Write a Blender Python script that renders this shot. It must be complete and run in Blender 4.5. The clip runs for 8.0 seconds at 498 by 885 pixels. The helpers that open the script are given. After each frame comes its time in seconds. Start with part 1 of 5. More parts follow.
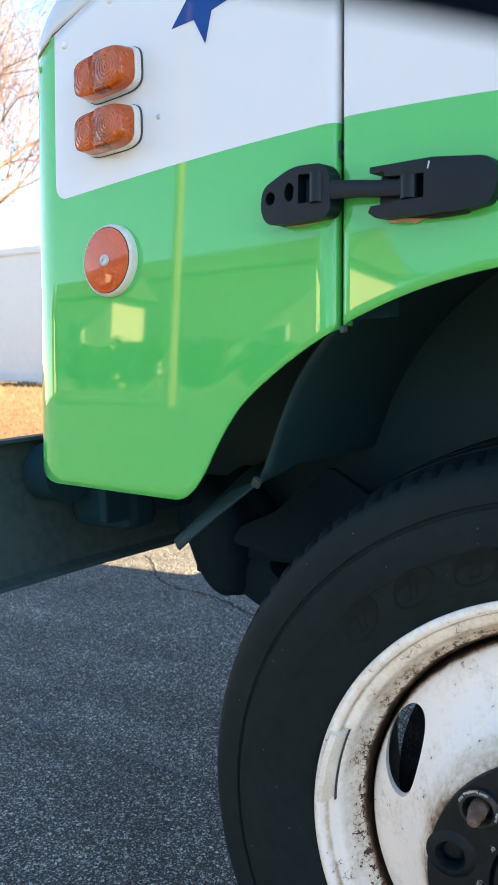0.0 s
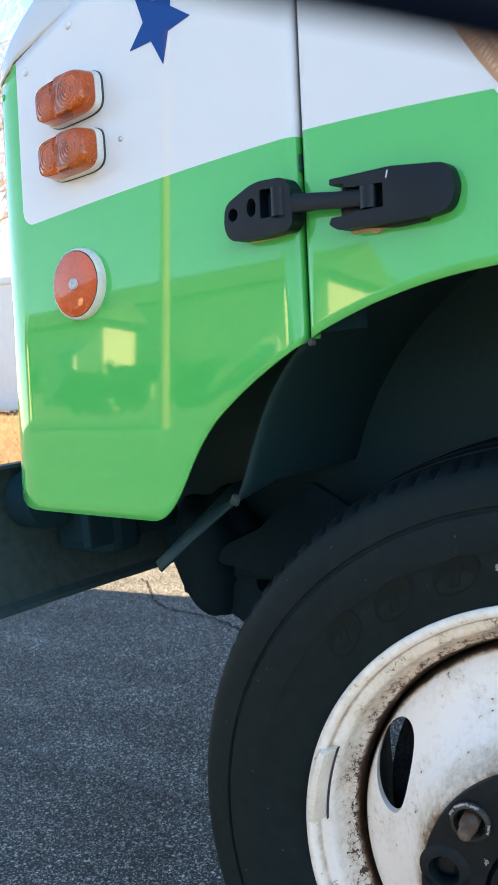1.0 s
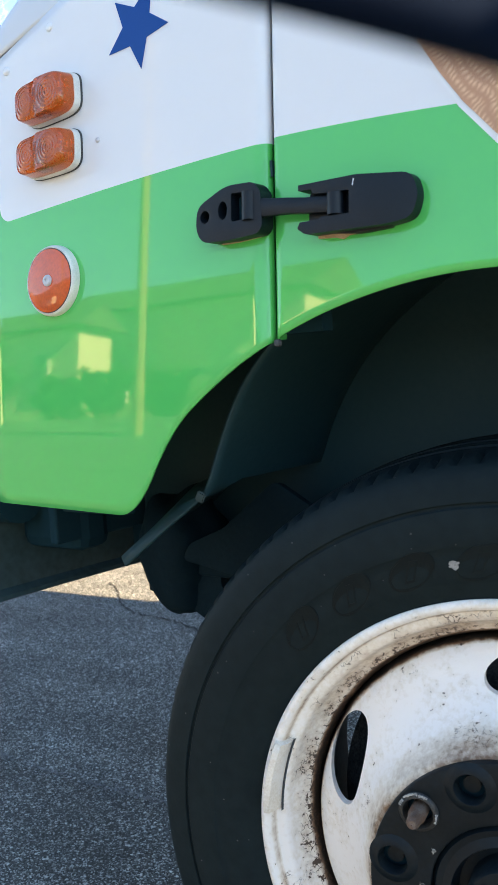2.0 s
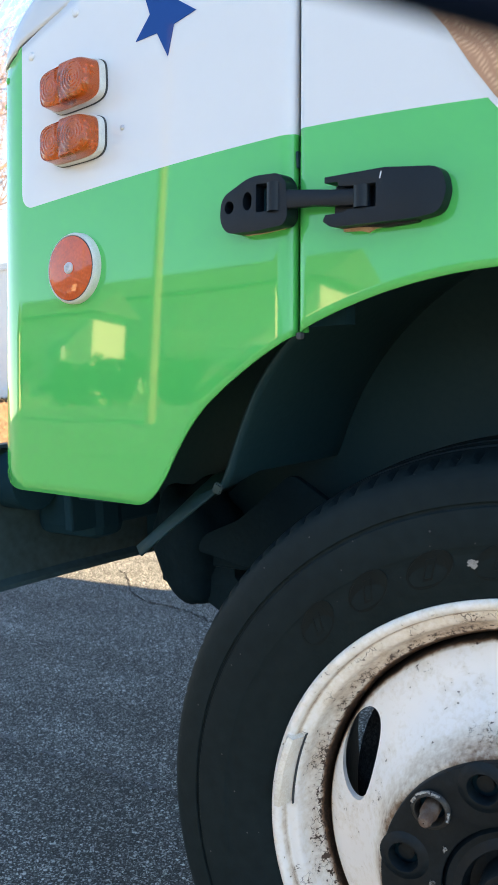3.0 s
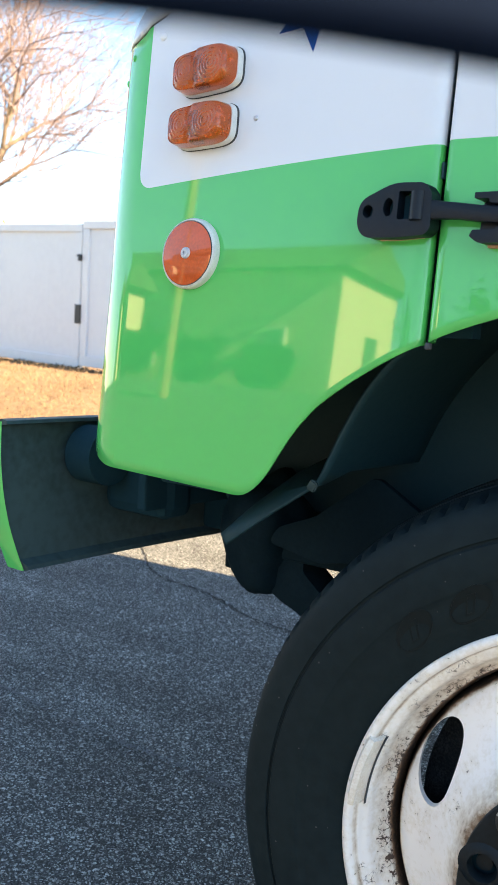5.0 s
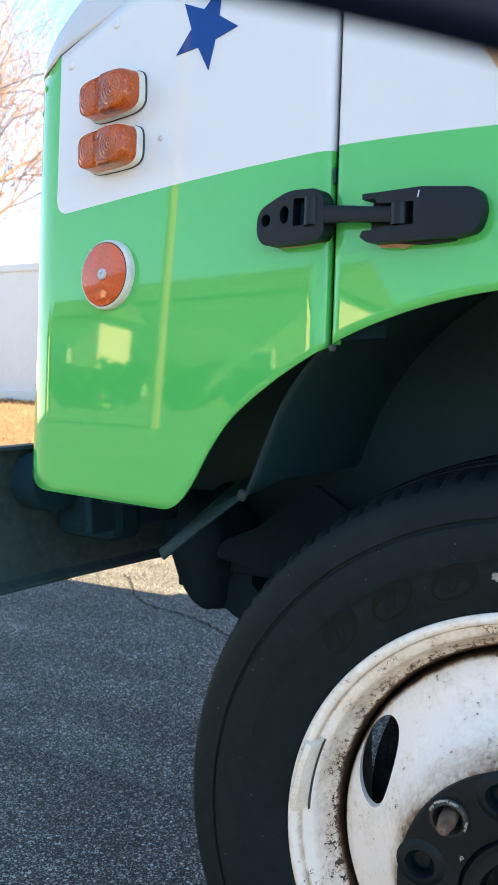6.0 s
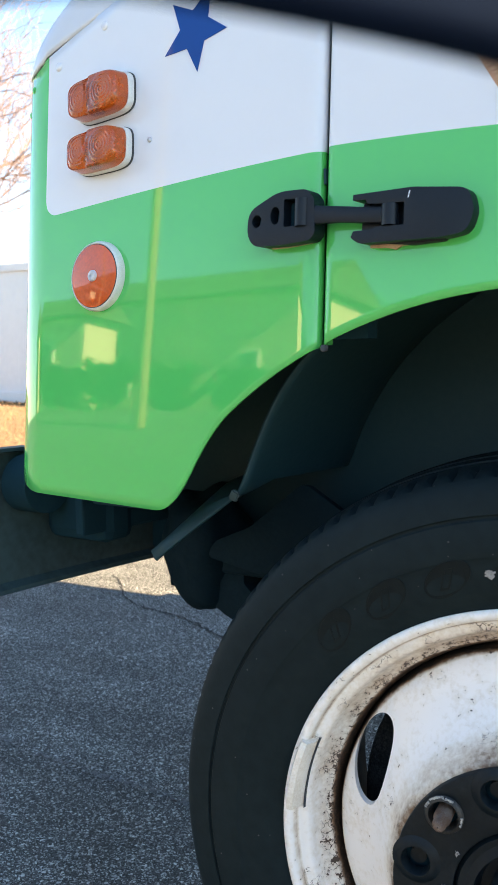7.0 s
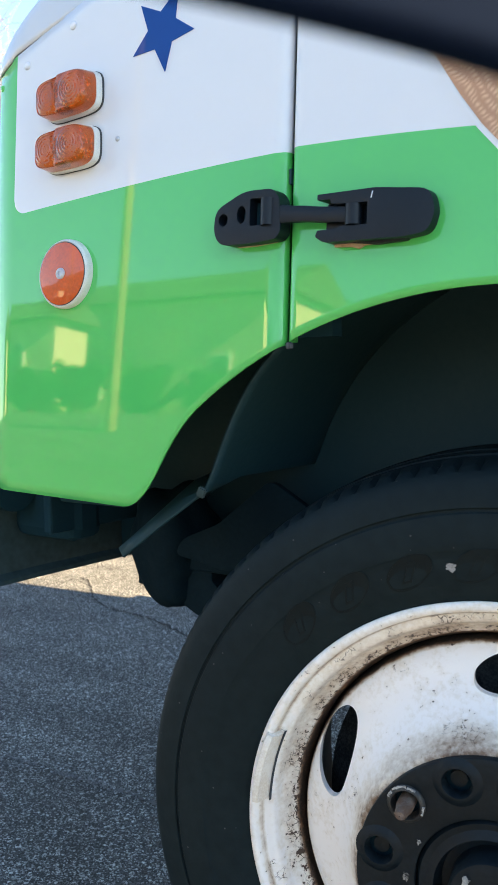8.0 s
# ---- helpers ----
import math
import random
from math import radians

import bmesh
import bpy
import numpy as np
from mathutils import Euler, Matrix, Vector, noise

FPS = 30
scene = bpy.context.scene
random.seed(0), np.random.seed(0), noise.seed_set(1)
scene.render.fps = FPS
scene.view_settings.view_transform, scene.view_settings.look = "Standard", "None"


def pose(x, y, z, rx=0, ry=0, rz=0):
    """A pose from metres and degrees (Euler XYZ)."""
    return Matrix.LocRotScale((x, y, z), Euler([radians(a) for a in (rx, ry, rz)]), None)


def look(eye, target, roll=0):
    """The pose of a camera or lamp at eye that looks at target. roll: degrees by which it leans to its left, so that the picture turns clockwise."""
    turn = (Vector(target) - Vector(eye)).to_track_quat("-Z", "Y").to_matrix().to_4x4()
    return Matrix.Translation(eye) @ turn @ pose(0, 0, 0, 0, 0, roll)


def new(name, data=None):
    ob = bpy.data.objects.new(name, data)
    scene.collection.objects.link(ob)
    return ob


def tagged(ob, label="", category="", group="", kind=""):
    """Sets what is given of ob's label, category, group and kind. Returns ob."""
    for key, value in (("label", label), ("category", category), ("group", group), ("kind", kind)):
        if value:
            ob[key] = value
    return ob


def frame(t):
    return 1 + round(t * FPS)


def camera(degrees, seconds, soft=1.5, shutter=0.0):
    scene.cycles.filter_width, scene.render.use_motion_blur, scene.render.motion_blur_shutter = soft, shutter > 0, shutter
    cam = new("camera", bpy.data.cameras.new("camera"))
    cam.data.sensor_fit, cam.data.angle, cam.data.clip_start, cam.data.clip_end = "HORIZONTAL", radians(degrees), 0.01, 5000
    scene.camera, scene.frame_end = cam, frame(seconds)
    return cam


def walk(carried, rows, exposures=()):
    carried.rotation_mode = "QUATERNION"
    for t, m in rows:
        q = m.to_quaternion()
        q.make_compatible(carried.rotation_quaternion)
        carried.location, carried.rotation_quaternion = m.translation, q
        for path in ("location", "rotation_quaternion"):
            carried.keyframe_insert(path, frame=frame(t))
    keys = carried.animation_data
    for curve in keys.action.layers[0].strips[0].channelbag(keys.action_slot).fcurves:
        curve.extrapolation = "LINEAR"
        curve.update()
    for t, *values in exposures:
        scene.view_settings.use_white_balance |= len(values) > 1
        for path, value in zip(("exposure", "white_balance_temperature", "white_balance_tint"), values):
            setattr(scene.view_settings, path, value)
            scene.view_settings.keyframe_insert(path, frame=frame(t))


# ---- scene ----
cam = camera(31.9, 8.0, soft=0.9)
PATH = [
    (0, (0.0040, 0.0060, 0.9028), (-1.2400, 1.5610, 0.6971), -2.8),
    (0.5, (0.0080, 0.0160, 0.9022), (-1.2440, 1.5670, 0.7184), -4.8),
    (1, (0.0180, 0.0250, 0.8991), (-1.2200, 1.5890, 0.7351), -5.3),
    (1.5, (0.0340, 0.0260, 0.8905), (-1.1770, 1.6100, 0.7454), -4.5),
    (1.7, (0.0380, 0.0180, 0.8866), (-1.1590, 1.6130, 0.7481), -4.1),
    (2.8, (0.0320, 0.0070, 0.8869), (-1.1690, 1.5970, 0.7270), -2.6),
    (3, (0.0290, 0.0100, 0.8893), (-1.1800, 1.5940, 0.7237), -2.4),
    (3.5, (0.0270, 0.0080, 0.8910), (-1.1890, 1.5870, 0.7320), -2.1),
    (4, (0.0130, -0.0060, 0.8968), (-1.2060, 1.5720, 0.7397), -0.1),
    (4.5, (-0.0610, -0.0450, 0.9093), (-1.2690, 1.5390, 0.7087), 4),
    (5, (-0.0570, -0.0620, 0.9044), (-1.2700, 1.5160, 0.6999), 3.1),
    (5.2, (0.0150, -0.0320, 0.8904), (-1.1950, 1.5490, 0.7197), 1.1),
    (6.3, (0.0160, -0.0190, 0.8927), (-1.1960, 1.5650, 0.7464), -0.7),
    (6.5, (0.0140, -0.0200, 0.8935), (-1.1940, 1.5670, 0.7446), -0.7),
    (7, (0.0120, -0.0250, 0.8930), (-1.1750, 1.5770, 0.7436), -1.1),
    (7.5, (0.0180, -0.0220, 0.8907), (-1.1530, 1.5910, 0.7454), -1.5),
    (8, (0.0230, -0.0310, 0.8860), (-1.1110, 1.6090, 0.7438), -0.9),
]
EXPOSURE = [(0, 2.95, 7400, 8), (8, 2.95, 7400, 8)]
walk(cam, [(t, look(eye, target, roll)) for t, eye, target, roll in PATH], EXPOSURE)

# ---- depth of field: a small lens focused on the side of the truck ----
cam.data.dof.use_dof = True
cam.data.dof.focus_distance = 1.05
cam.data.dof.aperture_fstop = 20.0

# ---- world, sun, exposure ----
SUN_AZ, SUN_EL = 5.0, 31.0
world = bpy.data.worlds.new("sky")
scene.world = world
world.use_nodes = True
wn = world.node_tree.nodes
sky = wn.new("ShaderNodeTexSky")
sky.sky_type = 'NISHITA'
sky.sun_disc = False
sky.sun_elevation = radians(SUN_EL)
sky.sun_rotation = radians(90 - SUN_AZ)
sky.air_density, sky.dust_density, sky.ozone_density = 1.0, 0.0, 2.4
world.node_tree.links.new(sky.outputs[0], wn["Background"].inputs[0])
wn["Background"].inputs[1].default_value = 0.062
sun_data = bpy.data.lights.new("sun", 'SUN')
sun_data.energy, sun_data.angle, sun_data.color = 5.0, radians(0.5), (1.0, 0.77, 0.51)
sun = new("sun", sun_data)
toward = Vector((math.cos(radians(SUN_AZ)) * math.cos(radians(SUN_EL)), math.sin(radians(SUN_AZ)) * math.cos(radians(SUN_EL)), math.sin(radians(SUN_EL))))
sun.matrix_world = Matrix.Translation((0, 0, 30)) @ toward.to_track_quat("Z", "Y").to_matrix().to_4x4()


# ---- materials ----
def material(name, colour, rough=0.5, metal=0.0, coat=0.0, vary=0.0, vary_scale=3.0, second=None, bump=0.0, bump_scale=60.0, detail=4.0, spec=0.5):
    """A principled material; vary mixes a second colour in by two scales of noise, bump adds relief in millimetres."""
    m = bpy.data.materials.new(name)
    m.use_nodes = True
    nt = m.node_tree
    b = nt.nodes["Principled BSDF"]
    b.inputs["Base Color"].default_value = (*colour, 1)
    b.inputs["Roughness"].default_value = rough
    b.inputs["Metallic"].default_value = metal
    b.inputs["Coat Weight"].default_value = coat
    b.inputs["Coat Roughness"].default_value = 0.03
    b.inputs["Specular IOR Level"].default_value = spec
    co = nt.nodes.new("ShaderNodeTexCoord")
    if vary:
        big, small = nt.nodes.new("ShaderNodeTexNoise"), nt.nodes.new("ShaderNodeTexNoise")
        big.inputs["Scale"].default_value, small.inputs["Scale"].default_value = vary_scale, vary_scale * 14
        big.inputs["Detail"].default_value = small.inputs["Detail"].default_value = detail
        nt.links.new(co.outputs["Object"], big.inputs["Vector"])
        nt.links.new(co.outputs["Object"], small.inputs["Vector"])
        mul = nt.nodes.new("ShaderNodeMath")
        mul.operation = 'MULTIPLY'
        nt.links.new(big.outputs["Fac"], mul.inputs[0])
        nt.links.new(small.outputs["Fac"], mul.inputs[1])
        ramp = nt.nodes.new("ShaderNodeMapRange")
        ramp.inputs["From Min"].default_value, ramp.inputs["From Max"].default_value = 0.16, 0.38
        ramp.inputs["To Max"].default_value = vary
        nt.links.new(mul.outputs[0], ramp.inputs["Value"])
        mix = nt.nodes.new("ShaderNodeMix")
        mix.data_type = 'RGBA'
        mix.inputs[6].default_value = (*colour, 1)
        mix.inputs[7].default_value = (*(second or [c * 0.5 for c in colour]), 1)
        nt.links.new(ramp.outputs[0], mix.inputs[0])
        nt.links.new(mix.outputs[2], b.inputs["Base Color"])
    if bump:
        nz = nt.nodes.new("ShaderNodeTexNoise")
        nz.inputs["Scale"].default_value = bump_scale
        nz.inputs["Detail"].default_value = 3.0
        nt.links.new(co.outputs["Object"], nz.inputs["Vector"])
        bp = nt.nodes.new("ShaderNodeBump")
        bp.inputs["Strength"].default_value = 1.0
        bp.inputs["Distance"].default_value = bump * 0.001
        nt.links.new(nz.outputs["Fac"], bp.inputs["Height"])
        nt.links.new(bp.outputs[0], b.inputs["Normal"])
    return m


def asphalt_material():
    """Worn asphalt: small and larger stone chips in a dark binder, with long stains along the lanes."""
    m = material("asphalt", (0.05, 0.05, 0.052), 0.85, spec=0.3)
    nt = m.node_tree
    b = nt.nodes["Principled BSDF"]
    co = nt.nodes.new("ShaderNodeTexCoord")
    heights, colours = [], []
    for size, stops in ((370, ((0.24, 0.036), (0.78, 0.124), (1.0, 0.60))), (210, ((0.82, 0.0), (0.93, 0.11), (1.0, 0.70)))):
        vo = nt.nodes.new("ShaderNodeTexVoronoi")
        vo.inputs["Scale"].default_value = size
        nt.links.new(co.outputs["Object"], vo.inputs["Vector"])
        chips = nt.nodes.new("ShaderNodeSeparateColor")
        nt.links.new(vo.outputs["Color"], chips.inputs[0])
        pick = nt.nodes.new("ShaderNodeValToRGB")
        ramp = pick.color_ramp
        for e, (pos, v) in zip((ramp.elements[0], ramp.elements[1]), (stops[0], stops[2])):
            e.position, e.color = pos, (v * 0.96, v, v * 0.97, 1)
        e = ramp.elements.new(stops[1][0])
        e.color = (stops[1][1] * 0.94, stops[1][1], stops[1][1] * 0.98, 1)
        nt.links.new(chips.outputs[0], pick.inputs[0])
        colours.append(pick.outputs[0])
        heights.append(vo.outputs["Distance"])
    both = nt.nodes.new("ShaderNodeVectorMath")
    both.operation = 'MAXIMUM'
    nt.links.new(colours[0], both.inputs[0])
    nt.links.new(colours[1], both.inputs[1])
    # stains drawn out along the lot, and blotches
    tilt = nt.nodes.new("ShaderNodeMapping")
    tilt.inputs["Scale"].default_value = (0.55, 3.4, 1.0)
    nt.links.new(co.outputs["Object"], tilt.inputs[0])
    fields = []
    for src, sc, lo, hi in ((tilt.outputs[0], 1.7, 0.76, 1.20), (co.outputs["Object"], 5.5, 0.86, 1.12)):
        big = nt.nodes.new("ShaderNodeTexNoise")
        big.inputs["Scale"].default_value = sc
        big.inputs["Detail"].default_value = 6
        nt.links.new(src, big.inputs["Vector"])
        wear = nt.nodes.new("ShaderNodeMapRange")
        wear.inputs["From Min"].default_value, wear.inputs["From Max"].default_value = 0.33, 0.68
        wear.inputs["To Min"].default_value, wear.inputs["To Max"].default_value = lo, hi
        nt.links.new(big.outputs["Fac"], wear.inputs["Value"])
        fields.append(wear.outputs[0])
    wear = nt.nodes.new("ShaderNodeMath")
    wear.operation = 'MULTIPLY'
    nt.links.new(fields[0], wear.inputs[0])
    nt.links.new(fields[1], wear.inputs[1])
    mul = nt.nodes.new("ShaderNodeVectorMath")
    mul.operation = 'SCALE'
    nt.links.new(both.outputs[0], mul.inputs[0])
    nt.links.new(wear.outputs[0], mul.inputs["Scale"])
    nt.links.new(mul.outputs[0], b.inputs["Base Color"])
    add = nt.nodes.new("ShaderNodeMath")
    add.operation = 'MULTIPLY_ADD'
    add.inputs[1].default_value = 1.2
    nt.links.new(heights[1], add.inputs[0])
    nt.links.new(heights[0], add.inputs[2])
    bp = nt.nodes.new("ShaderNodeBump")
    bp.inputs["Distance"].default_value = 0.0045
    nt.links.new(add.outputs[0], bp.inputs["Height"])
    bp.invert = True
    nt.links.new(bp.outputs[0], b.inputs["Normal"])
    return m


def wheel_material(cx, cz):
    """White wheel paint, with rust and grime by the gap and round the hub, and the gap's shade painted in."""
    m = material("wheel_paint", (0.74, 0.72, 0.68), 0.42, coat=0.15)
    nt = m.node_tree
    b = nt.nodes["Principled BSDF"]
    co = nt.nodes.new("ShaderNodeTexCoord")
    sp = nt.nodes.new("ShaderNodeSeparateXYZ")
    nt.links.new(co.outputs["Object"], sp.inputs[0])

    def math_node(op, a, c):
        n = nt.nodes.new("ShaderNodeMath")
        n.operation = op
        for i, v in enumerate((a, c)):
            if isinstance(v, (int, float)):
                n.inputs[i].default_value = v
            elif v is not None:
                nt.links.new(v, n.inputs[i])
        return n.outputs[0]

    dx, dz = math_node('SUBTRACT', sp.outputs[0], cx), math_node('SUBTRACT', sp.outputs[2], cz)
    r = math_node('SQRT', math_node('ADD', math_node('MULTIPLY', dx, dx), math_node('MULTIPLY', dz, dz)), None)
    nz, fine = nt.nodes.new("ShaderNodeTexNoise"), nt.nodes.new("ShaderNodeTexNoise")
    nz.inputs["Scale"].default_value, nz.inputs["Detail"].default_value = 26, 8
    fine.inputs["Scale"].default_value, fine.inputs["Detail"].default_value = 190, 7
    nz.inputs["Roughness"].default_value = 0.7
    nt.links.new(co.outputs["Object"], nz.inputs["Vector"])
    nt.links.new(co.outputs["Object"], fine.inputs["Vector"])

    def ring(centre, width):
        d = math_node('ABSOLUTE', math_node('SUBTRACT', r, centre), None)
        k = nt.nodes.new("ShaderNodeMapRange")
        k.inputs["From Min"].default_value, k.inputs["From Max"].default_value = width, 0.0
        nt.links.new(d, k.inputs["Value"])
        return k.outputs[0]

    # the 0.2205 ring paints the gap's shade black; the others stain the paint
    dirt_and_gap = math_node('ADD', math_node('MULTIPLY', ring(0.2205, 0.0075), 1.32), math_node('MULTIPLY', ring(0.1330, 0.022), 0.46))
    dirt_and_gap = math_node('ADD', dirt_and_gap, math_node('MULTIPLY', ring(0.232, 0.018), 0.20))
    dirt_and_gap = math_node('ADD', dirt_and_gap, math_node('MULTIPLY', ring(0.2550, 0.0022), 0.42))
    dirt_and_gap = math_node('ADD', dirt_and_gap, math_node('MULTIPLY', ring(0.2645, 0.006), 0.06))
    dirt_and_gap = math_node('MULTIPLY', dirt_and_gap, math_node('ADD', math_node('MULTIPLY', nz.outputs["Fac"], 1.5), 0.25))
    dirt_and_gap = math_node('ADD', dirt_and_gap, math_node('MULTIPLY', math_node('SUBTRACT', fine.outputs["Fac"], 0.5), 0.40))
    dirt_and_gap = math_node('ADD', dirt_and_gap, math_node('MULTIPLY', math_node('SUBTRACT', nz.outputs["Fac"], 0.475), 0.65))
    # more of it clings to the upper half of the rim
    dirt_and_gap = math_node('ADD', dirt_and_gap, math_node('MULTIPLY', math_node('MULTIPLY', dz, ring(0.238, 0.030)), 0.9))
    step = nt.nodes.new("ShaderNodeValToRGB")
    step.color_ramp.elements[0].position, step.color_ramp.elements[0].color = 0.0, (0.94, 0.885, 0.84, 1)
    step.color_ramp.elements[1].position, step.color_ramp.elements[1].color = 0.85, (0.03, 0.02, 0.014, 1)
    for pos, col in ((0.14, (0.84, 0.765, 0.675, 1)), (0.36, (0.60, 0.49, 0.39, 1)), (0.58, (0.21, 0.115, 0.065, 1))):
        e = step.color_ramp.elements.new(pos)
        e.color = col
    nt.links.new(dirt_and_gap, step.inputs[0])
    # small chips of rust, and a broken net of cracks in the paint of the rim
    chip = nt.nodes.new("ShaderNodeMapRange")
    chip.inputs["From Min"].default_value, chip.inputs["From Max"].default_value = 0.70, 0.74
    wear = math_node('ADD', math_node('MULTIPLY', ring(0.256, 0.012), 0.04), math_node('MULTIPLY', ring(0.226, 0.016), 0.16))
    wear = math_node('ADD', wear, math_node('MULTIPLY', math_node('SUBTRACT', nz.outputs["Fac"], 0.5), 0.40))
    nt.links.new(math_node('ADD', fine.outputs["Fac"], wear), chip.inputs["Value"])
    warp = nt.nodes.new("ShaderNodeVectorMath")
    warp.operation = 'MULTIPLY_ADD'
    warp.inputs[1].default_value = (0.010, 0.010, 0.010)
    nt.links.new(fine.outputs["Color"], warp.inputs[0])
    nt.links.new(co.outputs["Object"], warp.inputs[2])
    net = nt.nodes.new("ShaderNodeTexVoronoi")
    net.feature = 'DISTANCE_TO_EDGE'
    net.inputs["Scale"].default_value = 95
    nt.links.new(warp.outputs[0], net.inputs["Vector"])
    line = nt.nodes.new("ShaderNodeMapRange")
    line.inputs["From Min"].default_value, line.inputs["From Max"].default_value = 0.055, 0.02
    nt.links.new(net.outputs["Distance"], line.inputs["Value"])
    patch = nt.nodes.new("ShaderNodeMapRange")
    patch.inputs["From Min"].default_value, patch.inputs["From Max"].default_value = 0.53, 0.63
    near = math_node('ADD', math_node('MULTIPLY', ring(0.250, 0.016), 0.10), math_node('MULTIPLY', ring(0.227, 0.012), 0.16))
    nt.links.new(math_node('ADD', nz.outputs["Fac"], math_node('SUBTRACT', near, 0.06)), patch.inputs["Value"])
    marks = math_node('MAXIMUM', chip.outputs[0], math_node('MULTIPLY', line.outputs[0], patch.outputs[0]))
    mix = nt.nodes.new("ShaderNodeMix")
    mix.data_type = 'RGBA'
    nt.links.new(marks, mix.inputs[0])
    nt.links.new(step.outputs[0], mix.inputs[6])
    mix.inputs[7].default_value = (0.070, 0.042, 0.030, 1)
    nt.links.new(mix.outputs[2], b.inputs["Base Color"])
    bp = nt.nodes.new("ShaderNodeBump")
    bp.inputs["Distance"].default_value = 0.0006
    nt.links.new(nz.outputs["Fac"], bp.inputs["Height"])
    nt.links.new(bp.outputs[0], b.inputs["Normal"])
    return m


CX, CZ = 0.0, 0.0               # the wheel is built round its own axis
HUB_X, HUB_Z = -0.243, 0.408     # where the axle carries it
GREEN = material("green_vinyl", (0.0781, 0.539, 0.133), 0.35, coat=1.0, vary=0.25, vary_scale=2.0, second=(0.09, 0.56, 0.116), bump=0.03, bump_scale=42, spec=0.0)
GREEN.node_tree.nodes["Principled BSDF"].inputs["Coat IOR"].default_value = 1.62
GREEN.node_tree.nodes["Principled BSDF"].inputs["Coat Roughness"].default_value = 0.028
WHITE = material("white_vinyl", (0.745, 0.762, 0.803), 0.4, coat=0.6, vary=0.15, vary_scale=3.0, second=(0.663, 0.681, 0.733), bump=0.04, bump_scale=12)
HOOD = material("grey_white_paint", (0.618, 0.64, 0.684), 0.35, coat=0.6, vary=0.2, vary_scale=3, second=(0.607, 0.629, 0.684))
BLUE = material("blue_vinyl", (0.010, 0.068, 0.285), 0.4, coat=0.35, vary=0.2, second=(0.0075, 0.06875, 0.35), spec=0.0)
RUBBER = material("tyre_rubber", (0.00593, 0.0126, 0.0151), 0.6, vary=0.7, vary_scale=5, second=(0.0101, 0.0192, 0.0221), bump=0.25, bump_scale=220, spec=0.12)
def flecks(m, scale, share, colour):
    """Scatters small pale dust flecks over a dark material."""
    nt = m.node_tree
    b = nt.nodes["Principled BSDF"]
    under = b.inputs["Base Color"].links[0].from_socket
    co, vo = nt.nodes.new("ShaderNodeTexCoord"), nt.nodes.new("ShaderNodeTexVoronoi")
    vo.inputs["Scale"].default_value = scale
    nt.links.new(co.outputs["Object"], vo.inputs["Vector"])
    chosen, near, both = (nt.nodes.new("ShaderNodeMath") for _ in range(3))
    chosen.operation, near.operation, both.operation = 'GREATER_THAN', 'LESS_THAN', 'MULTIPLY'
    chosen.inputs[1].default_value, near.inputs[1].default_value = 1 - share, 0.17
    sep = nt.nodes.new("ShaderNodeSeparateColor")
    nt.links.new(vo.outputs["Color"], sep.inputs[0])
    nt.links.new(sep.outputs[0], chosen.inputs[0])
    nt.links.new(vo.outputs["Distance"], near.inputs[0])
    nt.links.new(chosen.outputs[0], both.inputs[0])
    nt.links.new(near.outputs[0], both.inputs[1])
    mix = nt.nodes.new("ShaderNodeMix")
    mix.data_type = 'RGBA'
    nt.links.new(both.outputs[0], mix.inputs[0])
    nt.links.new(under, mix.inputs[6])
    mix.inputs[7].default_value = (*colour, 1)
    nt.links.new(mix.outputs[2], b.inputs["Base Color"])


flecks(RUBBER, 170, 0.030, (0.075, 0.075, 0.075))
SCUFF = material("rubber_scuff", (0.35, 0.34, 0.33), 0.8, vary=0.5, vary_scale=60, second=(0.05, 0.05, 0.05))
BLACK = material("black_plastic", (0.00451, 0.00875, 0.0148), 0.42, vary=0.4, vary_scale=20, second=(0.00768, 0.0138, 0.022), bump=0.15, bump_scale=600, spec=0.28)
LINER = material("liner_plastic", (0.0143, 0.0477, 0.0598), 0.5, vary=0.6, vary_scale=8, second=(0.021, 0.056, 0.0676), bump=0.4, bump_scale=90, spec=0.2)
CHASSIS = material("dark_chassis", (0.011, 0.0371, 0.0522), 0.8, vary=0.5, vary_scale=9, second=(0.014, 0.0438, 0.0581), spec=0.04, bump=0.8, bump_scale=50)
BUMPER = material("bumper_steel", (0.0477, 0.0854, 0.0928), 0.5, vary=0.7, vary_scale=5, second=(0.0239, 0.0412, 0.0448), bump=0.4, bump_scale=40, spec=0.15)
HUB = material("hub_paint", (0.00357, 0.00775, 0.0109), 0.45, spec=0.2, vary=0.8, vary_scale=14, second=(0.0085, 0.0152, 0.02), bump=0.6, bump_scale=120)
GREASE = material("greasy_steel", (0.00484, 0.0151, 0.0214), 0.7, vary=0.6, vary_scale=12, second=(0.00873, 0.0233, 0.0314), spec=0.06, bump=1.2, bump_scale=70)
DRUM = material("cast_drum", (0.008, 0.012, 0.015), 0.75, vary=1.0, vary_scale=30, second=(0.05, 0.055, 0.06), spec=0.3, bump=1.5, bump_scale=260)
BARE = material("chipped_metal", (0.50, 0.49, 0.47), 0.6, 0.2, vary=1.0, vary_scale=70, second=(0.02, 0.02, 0.02), bump=0.5, bump_scale=300)
WORN = material("worn_hub_metal", (0.012, 0.013, 0.0135), 0.5, 0.1, vary=1.0, vary_scale=60, second=(0.050, 0.048, 0.046), bump=0.6, bump_scale=260)
RUST = material("rusty_stud", (0.12, 0.060, 0.034), 0.75, 0.2, vary=0.9, vary_scale=90, second=(0.20, 0.17, 0.15), bump=0.5, bump_scale=500)
WHEEL = wheel_material(CX, CZ)
